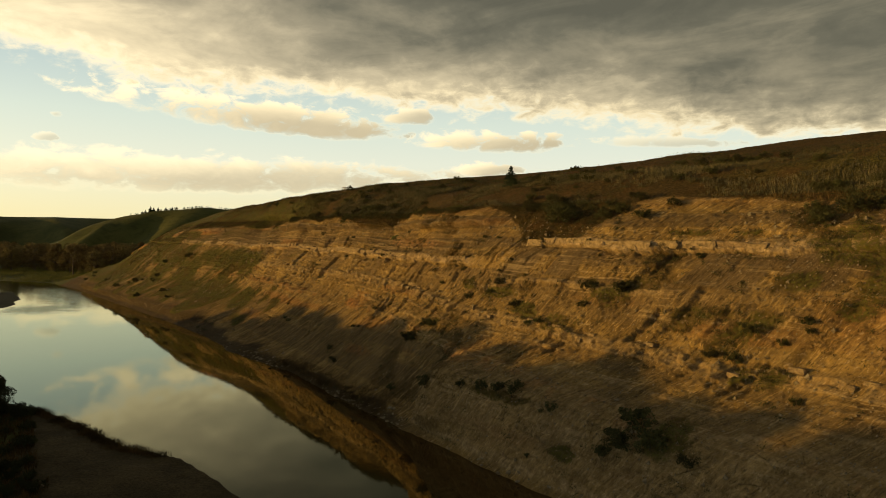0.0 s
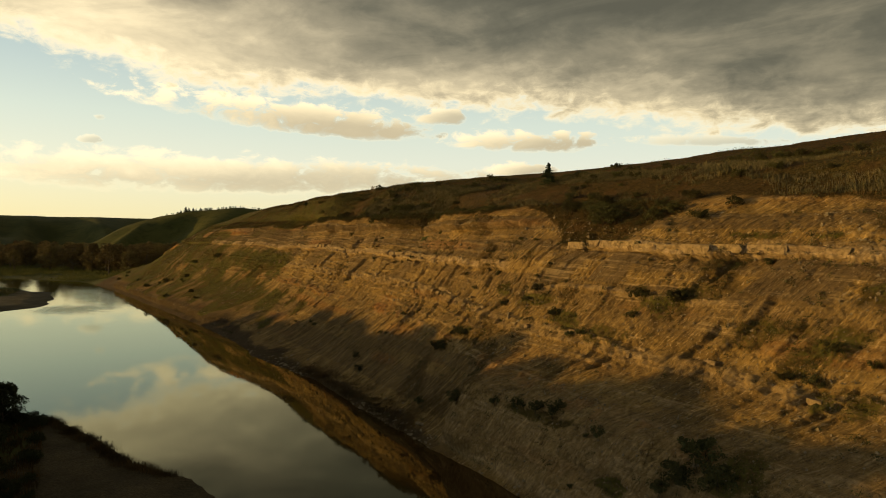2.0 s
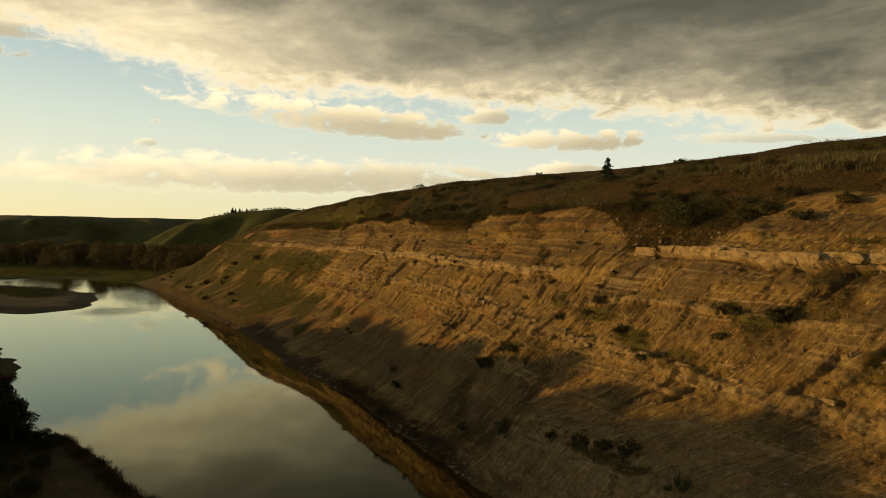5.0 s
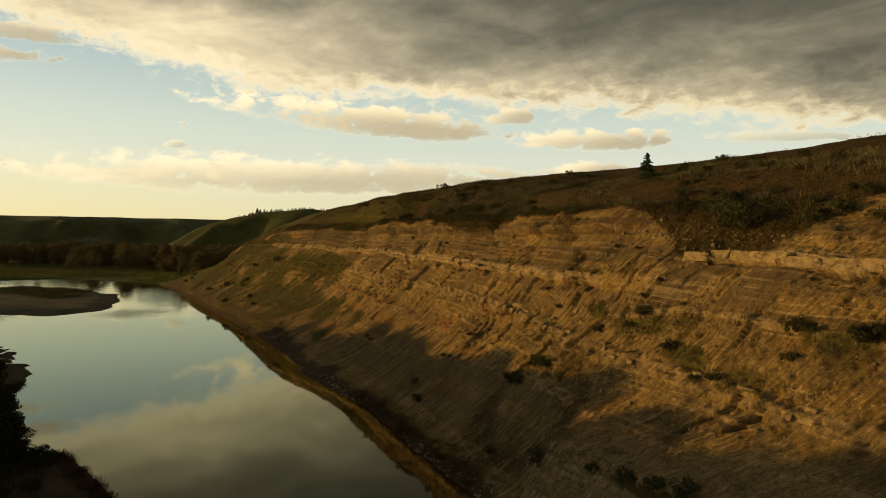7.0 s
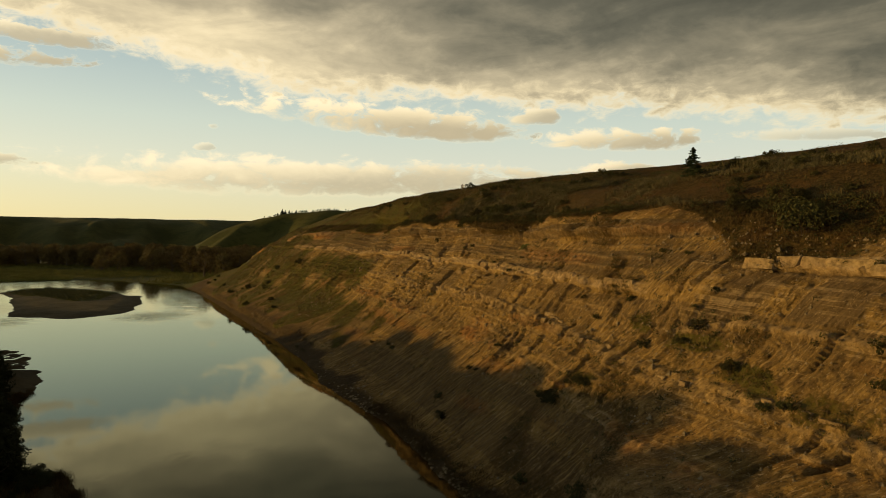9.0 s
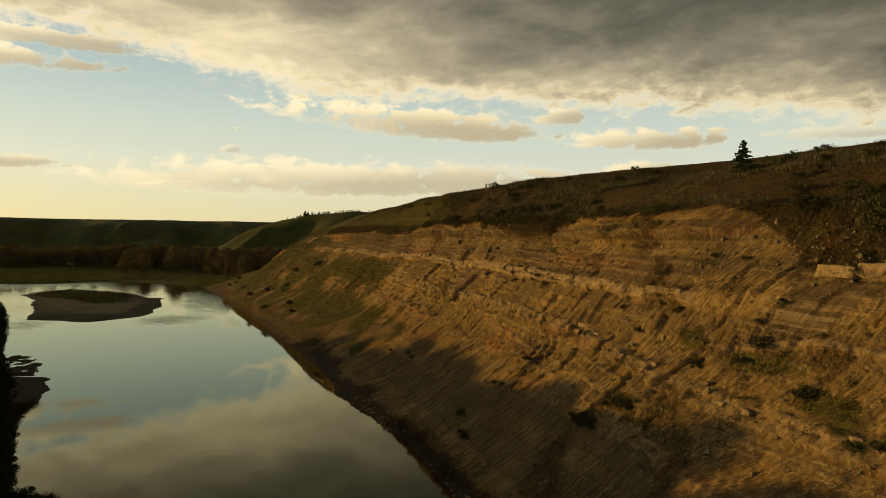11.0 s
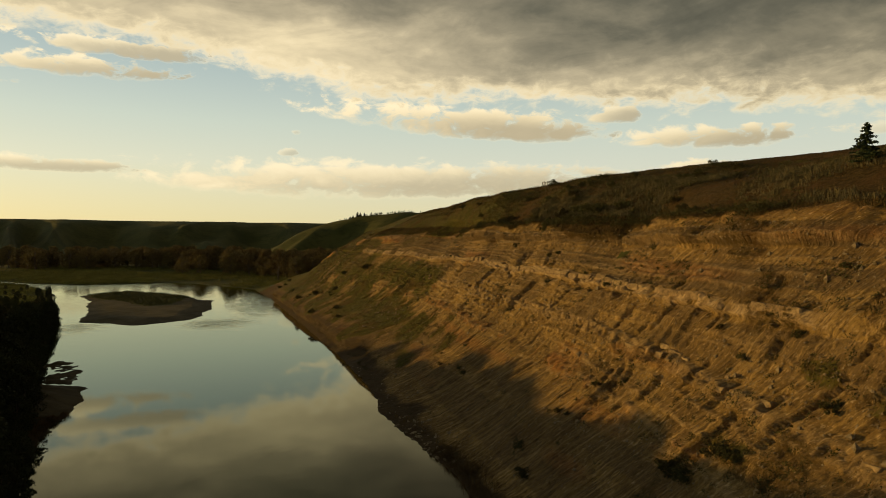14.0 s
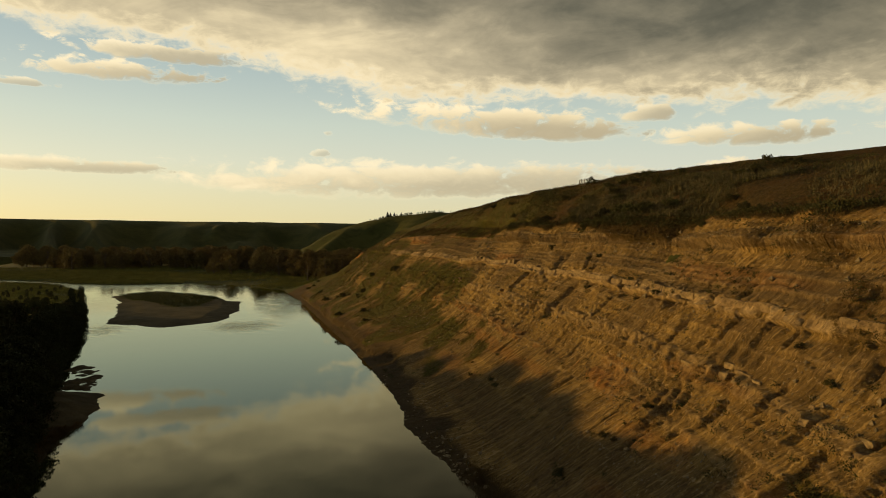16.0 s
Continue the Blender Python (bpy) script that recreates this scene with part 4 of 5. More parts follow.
def make_water():
    a = np.linspace(-70, 470, 180)
    b = np.linspace(-260, 60, 160)
    S, Nn = np.meshgrid(a, b, indexing="ij")
    x, y = to_xy(S, Nn)
    me = mesh_of("river", np.stack([x, y, 0 * x], -1).reshape(-1, 3), grid_faces(len(a), len(b))[:, ::-1], WATER)
    rif = np.exp(-((S - 205) / 9.0) ** 2 - ((Nn - 8) / 7.0) ** 2) + 0.9 * np.exp(-((S - 205) / 10.0) ** 2 - ((Nn + 24) / 5.0) ** 2)
    rif += 0.7 * np.exp(-((S - 250) / 28.0) ** 2 - ((Nn - 17) / 5.0) ** 2) + 0.4 * sm(S, 325, 350) * sm(-Nn, 20, 50) + 0.07 * sm(S, 190, 280) + 0.07 * sm(S, 300, 340)
    attr(me, "riffle", np.clip(rif, 0, 1).ravel())
    # strongest at the cliff's side, gone some 15 m out
    attr(me, "brown_edge", (1 - sm(inside_dist(x, y, RIVER_XY) + 3 * fb(x * 0.06, y * 0.06, 2, 88), 2.0, 15.0)) * sm(Nn, 8, 20) * (1 - sm(S, 200, 260)))
    tagged(new("river", me), "calm river water reflecting the evening sky", "river", kind="structure")
    q = [to_xy(s_, n_) for s_, n_ in ((-420, -20), (-70, -20), (-70, 60), (-420, 60))]
    me = mesh_of("river", [(x_, y_, 0) for x_, y_ in q], [[3, 2, 1, 0]], WATER)
    tagged(new("river_upstream", me), "calm river water reflecting the evening sky", "river", kind="structure")
    me = mesh_of("river", [(-900, 300, 0), (-440, 300, 0), (-440, 560, 0), (-900, 560, 0)], [[0, 1, 2, 3]], WATER)
    tagged(new("water_far", me), "far bend of the river", "river", kind="structure")


def make_bank():
    a, b = np.arange(20, 167.01, 0.45), np.arange(-40, 24.01, 0.45)
    S, Nn = np.meshgrid(a, b, indexing="ij")
    x, y = to_xy(S, Nn)
    d = -inside_dist(x, y, RIVER_XY)
    z = land(x, y) + sm(d, 0.5, 3) * (0.10 * fb(x * 0.9, y * 0.9, 3, 42) + 0.15 * fb(x * 0.25, y * 0.25, 2, 43))
    me = mesh_of("river_bank", np.stack([x, y, z], -1).reshape(-1, 3), grid_faces(len(a), len(b)), GROUND)
    bank = np.interp(S, [20, 40, 60, 78, 92, 110, 118, 142, 150], [26, 24, 20, 6, 1.5, 1.5, 9, 9, 2])
    attr(me, "sand", np.where(d > 0, 1 - sm(d, bank * 0.6, bank), 1.0))
    # the whole bank takes the shaded tone of the mud
    attr(me, "bank_shade", np.ones(S.shape))
    tagged(new("river_bank", me), "low dark mud bank with dry grass along its crest", "bank", kind="structure")


CS, CV, CP, CG = make_cliff()
make_ground()
make_bank()
make_island()
make_water()


# ---- things ----
def part(name, me, parent, label=""):
    ob = new(name, me)
    ob.parent = parent
    return tagged(ob, label)


def quads(centres, size, rng, flat=0.0, length=1.6, mat=None, name="leaves"):
    """Many small leaf-shaped faces, each turned at random, as one mesh."""
    c = np.asarray(centres)
    k = len(c)
    d = rng.normal(size=(k, 3))
    d[:, 2] *= 1 - flat
    d /= np.linalg.norm(d, axis=1)[:, None]
    e = np.cross(d, rng.normal(size=(k, 3)))
    e /= np.linalg.norm(e, axis=1)[:, None] + 1e-9
    sz = np.asarray(size) * rng.uniform(0.6, 1.3, k)
    d, e = d * (sz * length * 0.5)[:, None], e * (sz * 0.5)[:, None]
    v = np.stack([c - d, c + e, c + d, c - e], 1).reshape(-1, 3)
    return mesh_of(name, v, np.arange(4 * k).reshape(-1, 4), mat, False)


def tube(points, radii, sides=4):
    """Verts and faces of a tapered limb along points."""
    vs, fs = [], []
    pts = [Vector(p) for p in points]
    for i, p in enumerate(pts):
        d = (pts[min(i + 1, len(pts) - 1)] - pts[max(i - 1, 0)]).normalized()
        a = d.orthogonal().normalized()
        b = d.cross(a)
        for j in range(sides):
            w = 2 * math.pi * j / sides
            vs.append(p + (a * math.cos(w) + b * math.sin(w)) * radii[i])
    for i in range(len(pts) - 1):
        for j in range(sides):
            j2 = (j + 1) % sides
            fs.append([i * sides + j, i * sides + j2, (i + 1) * sides + j2, (i + 1) * sides + j])
    fs.append(list(range((len(pts) - 1) * sides, len(pts) * sides)))
    return vs, fs


def limbs(name, lines, mat):
    V, F = [], []
    for pts, rad in lines:
        v, f = tube(pts, rad)
        F += [[i + len(V) for i in q] for q in f]
        V += [tuple(p) for p in v]
    return mesh_of(name, V, F, mat)


def clump_points(rng, centre, radius, k, squash=0.75):
    p = rng.normal(size=(k, 3))
    p /= np.linalg.norm(p, axis=1)[:, None]
    p *= (rng.uniform(0.35, 1.0, k) ** 0.5)[:, None] * radius
    p[:, 2] *= squash
    return p + centre


def make_tree(seed, height, width, clumps, per, leaf, mat, low=0.25, name="cottonwood_tree", label="", category="tree", group="", bushy=False):
    rng = np.random.RandomState(seed)
    root = new(name)
    tagged(root, label, category, group)
    lines, pts = [], []
    lean = rng.uniform(-0.05, 0.05, 2) * height
    top = np.array([lean[0], lean[1], height * 0.8])
    lines.append(([(0, 0, -0.4), (lean[0] * 0.2, lean[1] * 0.2, height * 0.25), (lean[0] * 0.6, lean[1] * 0.6, height * 0.5), tuple(top)],
                  [height * 0.035, height * 0.026, height * 0.017, height * 0.005]))
    for i in range(clumps):
        h = low + (1 - low) * rng.uniform(0, 1) ** 0.8
        prof = math.sin(math.pi * min(1, 0.18 + 0.80 * (h - low) / (1 - low))) ** 0.6
        a, r = rng.uniform(0, 2 * math.pi), width * 0.5 * prof * rng.uniform(0.25, 1.0) ** 0.5
        c = np.array([r * math.cos(a) + lean[0] * h, r * math.sin(a) + lean[1] * h, h * height * rng.uniform(0.92, 1.0)])
        pts.append(clump_points(rng, c, width * rng.uniform(0.09, 0.19), per))
        if i % 4 == 0:
            z0 = max(0.12, h * rng.uniform(0.45, 0.7)) * height
            st = np.array([lean[0] * z0 / height, lean[1] * z0 / height, z0])
            md = st * 0.45 + c * 0.55 + np.array([0, 0, 0.04 * height])
            lines.append(([tuple(st), tuple(md), tuple(c)], [height * 0.012, height * 0.008, height * 0.003]))
    part("trunk", limbs("trunk", lines, BARK), root)
    part("crown", quads(np.concatenate(pts), leaf, rng, 0.2, 1.5, mat, "crown"), root)
    return root


def make_bush(seed, height, width, clumps, per, leaf, mat, name="shrub", label="", group="", category="shrub"):
    rng = np.random.RandomState(seed)
    root = new(name)
    tagged(root, label, category, group)
    pts, lines = [], []
    for i in range(clumps):
        a, r = rng.uniform(0, 6.283), width * 0.5 * rng.uniform(0, 0.85) ** 0.6
        c = np.array([r * math.cos(a), r * math.sin(a), height * (0.25 + 0.6 * rng.uniform(0, 1) * (1 - (r / width) ** 2))])
        pts.append(clump_points(rng, c, width * rng.uniform(0.10, 0.22), per, 0.9))
        if i % 2 == 0:
            lines.append(([(c[0] * 0.2, c[1] * 0.2, -0.25), tuple(c * 0.6), tuple(c)], [height * 0.013, height * 0.009, height * 0.004]))
    part("rootstock", limbs("rootstock", lines, STEM), root)
    part("foliage", quads(np.concatenate(pts), leaf, rng, 0.0, 1.7, mat, "foliage"), root)
    return root


def make_spruce(seed, height, width):
    rng = np.random.RandomState(seed)
    root = new("spruce_tree")
    lines = [([(0, 0, -0.4), (0, 0, height * 0.5), (0.03, 0, height * 0.97)], [height * 0.022, height * 0.013, 0.008])]
    pts, ends = [], []
    tiers = 11
    for i in range(tiers):
        h0 = 0.07 + 0.88 * i / (tiers - 1)
        ln = width * 0.5 * (1 - h0) ** 0.95 * rng.uniform(0.8, 1.15) + 0.06
        for j in range(9 if h0 < 0.6 else 6):
            h = min(0.95, h0 + rng.uniform(-0.045, 0.045))
            a = rng.uniform(0, 6.283)
            L = ln * rng.uniform(0.65, 1.15)
            z0 = h * height
            p = [(0, 0, z0), (L * 0.55 * math.cos(a), L * 0.55 * math.sin(a), z0 - 0.05 * L), (L * math.cos(a), L * math.sin(a), z0 - 0.02 * L)]
            lines.append((p, [0.022, 0.014, 0.006]))
            for q in range(int(12 + 40 * L)):
                f = rng.uniform(0.12, 1.0)
                w = 0.13 * L * (1.15 - f) + 0.02
                pts.append((L * f * math.cos(a) + rng.normal() * w, L * f * math.sin(a) + rng.normal() * w, z0 - 0.06 * L * f + rng.normal() * 0.035 - 0.03))
    for q in range(40):
        pts.append((rng.normal() * 0.04, rng.normal() * 0.04, height * rng.uniform(0.92, 1.0)))
    part("trunk", limbs("trunk", lines, BARK), root)
    part("crown", quads(pts, 0.10, rng, 0.5, 2.4, NEEDLE, "crown"), root)
    return root


def stand(ob, x, y, z=None, turn=0.0, scale=1.0):
    if z is None:
        z = float(land(np.array([x]), np.array([y]))[0])
    ob.matrix_basis = Matrix.LocRotScale((x, y, z), Euler((0, 0, turn)), (scale, scale, scale))
    return ob


def face_point(s, z):
    """The point of the cliff's face at s and height z (the outermost grid point)."""
    i = int(np.argmin(np.abs(CS - s)))
    col = CP[i, :int(np.searchsorted(CV, 8.9))]
    return col[int(np.argmin(np.abs(col[:, 2] - z)))]


def top_point(s, n):
    """The point of the slope above the cliff at s and n."""
    i = int(np.argmin(np.abs(CS - s)))
    nn = CP[i, :, 0] * N[0] + CP[i, :, 1] * N[1]
    k0 = int(np.searchsorted(CV, 6.0))
    return CP[i, k0 + int(np.argmin(np.abs(nn[k0:] - n)))]


rnd = random.Random(5)

# spruce above the rim
sp = make_spruce(3, 3.2, 3.6)
P = top_point(73.3, 65.1)
stand(sp, P[0], P[1], P[2])
tagged(sp, "lone dark green spruce on the grassy brow above the cliff", "tree")

# trees of the left bank: willows at the water, taller cottonwoods behind
shore = [(84, 0.0), (93, -2.0), (103, -3), (117, -7), (139, -13.5), (165, -20), (200, -27.5), (235, -36), (287, -51), (326, -63)]
ws = [make_tree(20 + i, 5.6, 5.0, 60, 110, 0.17, WILLOW, 0.04, "willow_tree", "dense dark willow overhanging the muddy river bank", "tree", "willows on the river bank") for i in range(3)]
cs = [make_tree(30 + i, 12.5, 7.5, 80, 90, 0.28, LEAF, 0.16, "cottonwood_tree", "tall leafy cottonwood in the woods beside the river", "tree", "cottonwoods on the river bank") for i in range(3)]


def shore_n(s):
    return float(np.interp(s, [a for a, b in shore], [b for a, b in shore]))


def wood_top(x, y):
    """The most that a crown of the left bank rises: the wood gets lower towards the open meadow downstream."""
    if -x - 7.6 > 1.64 * (y - 44.1):          # the unseen wood back from the river, kept tall to shade the cliff
        return 16.5
    return 22.0 - 0.085 * math.hypot(x + 7.6, y - 44.1)


def plant(kinds, used, x, y, turn, scale, z=None):
    src = rnd.choice(kinds)
    if src not in used:
        used.append(src)
        return stand(src, x, y, z, turn, scale)
    if z is None:
        z = float(land(np.array([x]), np.array([y]))[0])
    ob = copy_thing(src, Matrix.LocRotScale((x, y, z), Euler((0, 0, turn)), None))
    ob.scale = (scale, scale, scale)
    return ob


used = []
s_ = 86.0
while s_ < 320:
    for row, (off, sc) in enumerate(((-0.6, 0.75), (-4.0, 1.1))):
        n_ = shore_n(s_) + off + rnd.uniform(-0.8, 0.5)
        x_, y_ = to_xy(s_ + rnd.uniform(-1, 1), n_)
        plant(ws, used, x_, y_, rnd.uniform(0, 6.28), min(sc * rnd.uniform(0.65, 1.15), wood_top(x_, y_) * rnd.uniform(0.75, 1.0) / 5.9) if s_ < 240 else rnd.uniform(0.25, 0.5))
    s_ += rnd.uniform(2.6, 4.0) * (1 if s_ < 170 else 1.5)
used = []
s_ = 26.0
while s_ < 330:
    # the fourth row back is mostly out of view, added to lengthen the cliff's shade
    for off in (-10, -17, -25, -36) if 90 < s_ < 215 else (-10, -17, -25):
        n_ = min(shore_n(s_), -3) + off + rnd.uniform(-2.5, 2.5) - (3 if s_ < 75 else 0)
        x_, y_ = to_xy(s_ + rnd.uniform(-2, 2), n_)
        # heights follow the shade line wanted on the cliff's lower face
        hgt = float(np.interp(s_, [30, 42, 60, 112, 126, 165, 190], [1.14, 1.24, 1.26, 1.16, 0.92, 1.0, 1.0 if off < -30 else 0.55]))
        plant(cs, used, x_, y_, rnd.uniform(0, 6.28), max(0.16, min(hgt * rnd.uniform(0.8, 1.12), wood_top(x_, y_) * rnd.uniform(0.78, 1.0) / 13.2)))
    s_ += rnd.uniform(4.5, 7.0) * (1 if s_ < 190 else 1.7)

# the wood across the river
ft = [make_tree(40 + i, 12.5, 9.0 + i, 52, 60, 0.36, OLIVE, 0.12, "cottonwood_tree", "broad cottonwood of the wood beyond the river bend", "tree", "cottonwoods across the river") for i in range(4)]
used = []
WOODS = [((-395, 330), (-330, 395), 34, 16), ((-330, 390), (-245, 372), 32, 14), ((-262, 345), (-200, 335), 12, 10), ((-470, 380), (-300, 430), 44, 22), ((-240, 400), (-170, 380), 16, 16), ((-210, 345), (-165, 330), 9, 9), ((-470, 340), (-400, 352), 22, 8)]
for (ax, ay), (bx, by), k, wide in WOODS:
    for i in range(k):
        f = rnd.random()
        x_ = ax + (bx - ax) * f + rnd.gauss(0, wide * 0.5)
        y_ = ay + (by - ay) * f + rnd.gauss(0, wide * 0.5)
        if -x_ < 1.46 * y_ - 56:         # open meadow before the far bend
            plant(ft, used, x_, y_, rnd.uniform(0, 6.28), rnd.uniform(0.75, 1.25))
for x_, y_, sc in ((-186, 312, 1.2), (-179, 316, 1.2), (-173, 309, 1.0), (-170, 318, 1.2)):
    plant(ft, used, x_, y_, rnd.uniform(0, 6.28), sc)


# ---- stone of the cliff: blocks of the strong beds, stones at the water ----
def make_block(seed, lx, ly, lz, mat, name="stone_block"):
    """A broken block with chamfered, uneven edges; its base corner frame is centred."""
    rng = np.random.RandomState(seed)
    bm = bmesh.new()
    bmesh.ops.create_cube(bm, size=1.0)
    for v in bm.verts:
        v.co = Vector((v.co.x * lx, v.co.y * ly, v.co.z * lz)) + Vector(rng.uniform(-0.045, 0.045, 3) * (lx, ly, lz))
    bmesh.ops.subdivide_edges(bm, edges=bm.edges[:], cuts=1, use_grid_fill=True)
    for v in bm.verts:
        v.co += Vector(rng.uniform(-0.07, 0.07, 3) * (lx, ly, lz))
    bmesh.ops.bevel(bm, geom=[e for e in bm.edges if e.calc_face_angle(0) > 0.6], offset=0.05 * min(lx, ly, lz) + 0.02, segments=1, affect="EDGES")
    for v in bm.verts:
        v.co += Vector(rng.normal(size=3) * 0.025 * min(lx, lz))
    me = bpy.data.meshes.new(name)
    bm.to_mesh(me)
    bm.free()
    me.materials.append(mat)
    return me


def make_pebble(seed, mat, name="stone"):
    rng = np.random.RandomState(seed)
    bm = bmesh.new()
    bmesh.ops.create_icosphere(bm, subdivisions=1, radius=0.5)
    for v in bm.verts:
        v.co = v.co * rng.uniform(0.75, 1.15)
        v.co.z *= 0.65
    me = bpy.data.meshes.new(name)
    bm.to_mesh(me)
    bm.free()
    me.materials.append(mat)
    return me


cliff = bpy.data.objects["cliff"]
FACE_TURN = math.atan2(D[1], D[0])
blocks_a = [make_block(60 + i, 1.0, 0.9, 1.0, STONE) for i in range(7)]


def lay_block(s, z, lx, ly, lz, tilt=0.0, proud=0.0):
    """One block of a bed, set into the face; its front follows the general line of the face."""
    side = [face_point(s + d, z) for d in (-2.4, -1.6, -0.8, 0.0, 0.8, 1.6, 2.4)]
    n = float(np.median([to_sn(p[0], p[1])[1] for p in side])) - proud
    x, y = to_xy(s, n + ly * 0.5 - rnd.uniform(0.02, 0.10))
    ob = new("stone_block", rnd.choice(blocks_a))
    ob.matrix_basis = Matrix.LocRotScale((x, y, z), Euler((0.12 + rnd.gauss(0, 0.02), rnd.gauss(0, 0.012) + tilt, FACE_TURN + rnd.gauss(0, 0.03))), (lx, ly, lz))
    ob.parent = cliff


s_ = 27.0
while s_ < 158:
    w_ = rnd.uniform(0.9, 2.4) * (1.7 if s_ < 62 else 0.9)
    a_, b_, c_ = band_heights(np.array([s_ + w_ / 2]))
    gap = 53 < s_ < 63 or rnd.random() < (0.45 if 63 < s_ < 74 else 0.10)
    if not gap:
        wob = float(0.5 * fb(np.array([s_ * 0.11]), np.array([0.0]), 3, 14)[0])
        lay_block(s_ + w_ / 2, float(a_[0]) + wob + 0.38, w_ * 0.99, 1.1, rnd.uniform(0.62, 0.76) * (1.15 if s_ < 56 else 0.9), 0.0, 0.14)
    s_ += w_ + rnd.uniform(0.0, 0.12)
s_ = 16.0
while s_ < 165:
    w_ = rnd.uniform(0.7, 1.7)
    a_, b_, c_ = band_heights(np.array([s_ + w_ / 2]))
    wob = 1.2 * float(0.5 * fb(np.array([s_ * 0.11]), np.array([0.0]), 3, 14)[0])
    for k in range(2):
        if rnd.random() < (0.36 if s_ > 60 else 0.2):
            lay_block(s_ + w_ / 2 + 0.3 * k, float(b_[0]) + wob + 0.25 + 0.55 * k, w_ * rnd.uniform(0.6, 0.95), 1.0, rnd.uniform(0.28, 0.5))
    s_ += w_ + rnd.uniform(0.0, 0.35)

pebbles = [make_pebble(80 + i, ROCK) for i in range(6)]
HEAPS = [(40, 22, 12), (57, 9, 5), (64, 34, 7), (70, 40, 8), (76, 18, 6), (83, 12, 6), (97, 26, 5), (104, 34, 6), (110, 12, 4), (119, 10, 6), (128, 8, 8), (140, 6, 8)]
for sc_, k, wide in HEAPS:
    for i in range(k):
        s_ = sc_ + rnd.gauss(0, wide * 0.45)
        z_ = abs(rnd.gauss(0.1, 0.45))
        p = face_point(s_, z_)
        d_ = rnd.uniform(0.16, 0.42) * (1.7 if rnd.random() < 0.18 else 1.0)
        ob = new("stone", rnd.choice(pebbles))
        tagged(ob, "pale broken stone lying at the water's edge", "stone", "stones along the shore")
        ob.matrix_basis = Matrix.LocRotScale((p[0], p[1], p[2] + 0.05 * d_), Euler((rnd.gauss(0, 0.25), rnd.gauss(0, 0.25), rnd.uniform(0, 6.28))), (d_ * rnd.uniform(0.9, 1.6), d_, d_))


# ---- plants of the cliff and the slope above ----
def blades(points, height, spread, count, width, mat, name, seed, label, category="grass"):
    """Tufts of thin upright blades at many points, as one mesh."""
    rng = np.random.RandomState(seed)
    p = np.repeat(np.asarray(points), count, 0)
    k = len(p)
    h = np.repeat(np.asarray(height), count) * rng.uniform(0.55, 1.15, k)
    a = rng.uniform(0, 2 * np.pi, k)
    base = p + np.stack([np.cos(a), np.sin(a), 0 * a], -1) * (rng.uniform(0, 1, k) * spread)[:, None]
    base[:, 2] -= 0.05
    b = rng.uniform(0, 2 * np.pi, k)
    side = np.stack([np.cos(b), np.sin(b), 0 * b], -1) * (width * rng.uniform(0.6, 1.4, k))[:, None]
    lean = np.stack([np.cos(a), np.sin(a), 0 * a], -1) * (h * rng.uniform(0.05, 0.45, k))[:, None]
    tip = base + lean + np.stack([0 * h, 0 * h, h], -1)
    mid = base + 0.35 * lean + np.stack([0 * h, 0 * h, 0.6 * h], -1)
    v = np.stack([base, mid - side, tip, mid + side], 1).reshape(-1, 3)
    ob = new(name, mesh_of(name, v, np.arange(4 * k).reshape(-1, 4), mat, False))
    return tagged(ob, label, category, kind="stuff")


def pick(rng, k, s0, s1, v0, v1, keep):
    """Random points of the cliff's grid between s0 and s1 and rows v0 and v1, where keep(s, n, z, grass) lets them stand."""
    i0, i1 = np.searchsorted(CS, [s0, s1])
    j0, j1 = np.searchsorted(CV, [v0, v1])
    w = np.gradient(CS)[i0:i1]
    i = i0 + rng.choice(i1 - i0, size=k, p=w / w.sum())
    dn = np.gradient(CV)[j0:j1]
    j = j0 + rng.choice(j1 - j0, size=k, p=dn / dn.sum())
    p, g = CP[i, j], CG[i, j]
    s, n = to_sn(p[:, 0], p[:, 1])
    ok = rng.uniform(0, 1, k) < keep(s, n, p[:, 2], g)
    q = p[ok].copy()
    q[:, :2] += rng.normal(size=(len(q), 2)) * 0.06
    return q


rg = np.random.RandomState(11)
# silvery weeds in drifts on the brow
pts = pick(rg, 60000, 14, 128, 8.0, 8.4, lambda s, n, z, g: sm(fb(s * 0.09, n * 0.2, 4, 61) + 0.30 * (1 - sm(np.abs(n - 63 - 3 * sm(s, 30, 60) * (1 - sm(s, 85, 110))), 1, 9)) - 0.2 * sm(s, 105, 125), 0.16, 0.34) * sm(g, 0.5, 0.8) * (1 - sm(n, 70, 78)) * 0.5)
hts = rg.uniform(0.3, 0.8, len(pts)) * (0.7 + 0.5 * sm(fb(pts[:, 0] * 0.2, pts[:, 1] * 0.2, 2, 89), -0.2, 0.3))
blades(pts, hts, 0.20, 5, 0.022, WEED, "silver_weeds", 12, "tall silvery weeds in drifts on the brow", "weeds")
q = np.repeat(pts, 5, 0) + rg.normal(size=(len(pts) * 5, 3)) * (0.16, 0.16, 0.03)
q[:, 2] += np.repeat(hts, 5) * rg.uniform(0.2, 0.9, len(q))
tagged(new("weed_leaves", quads(q, 0.06, rg, -0.3, 2.0, WEED, "weed_leaves")), "grey-green leaves of the tall weeds", "weeds", kind="stuff")
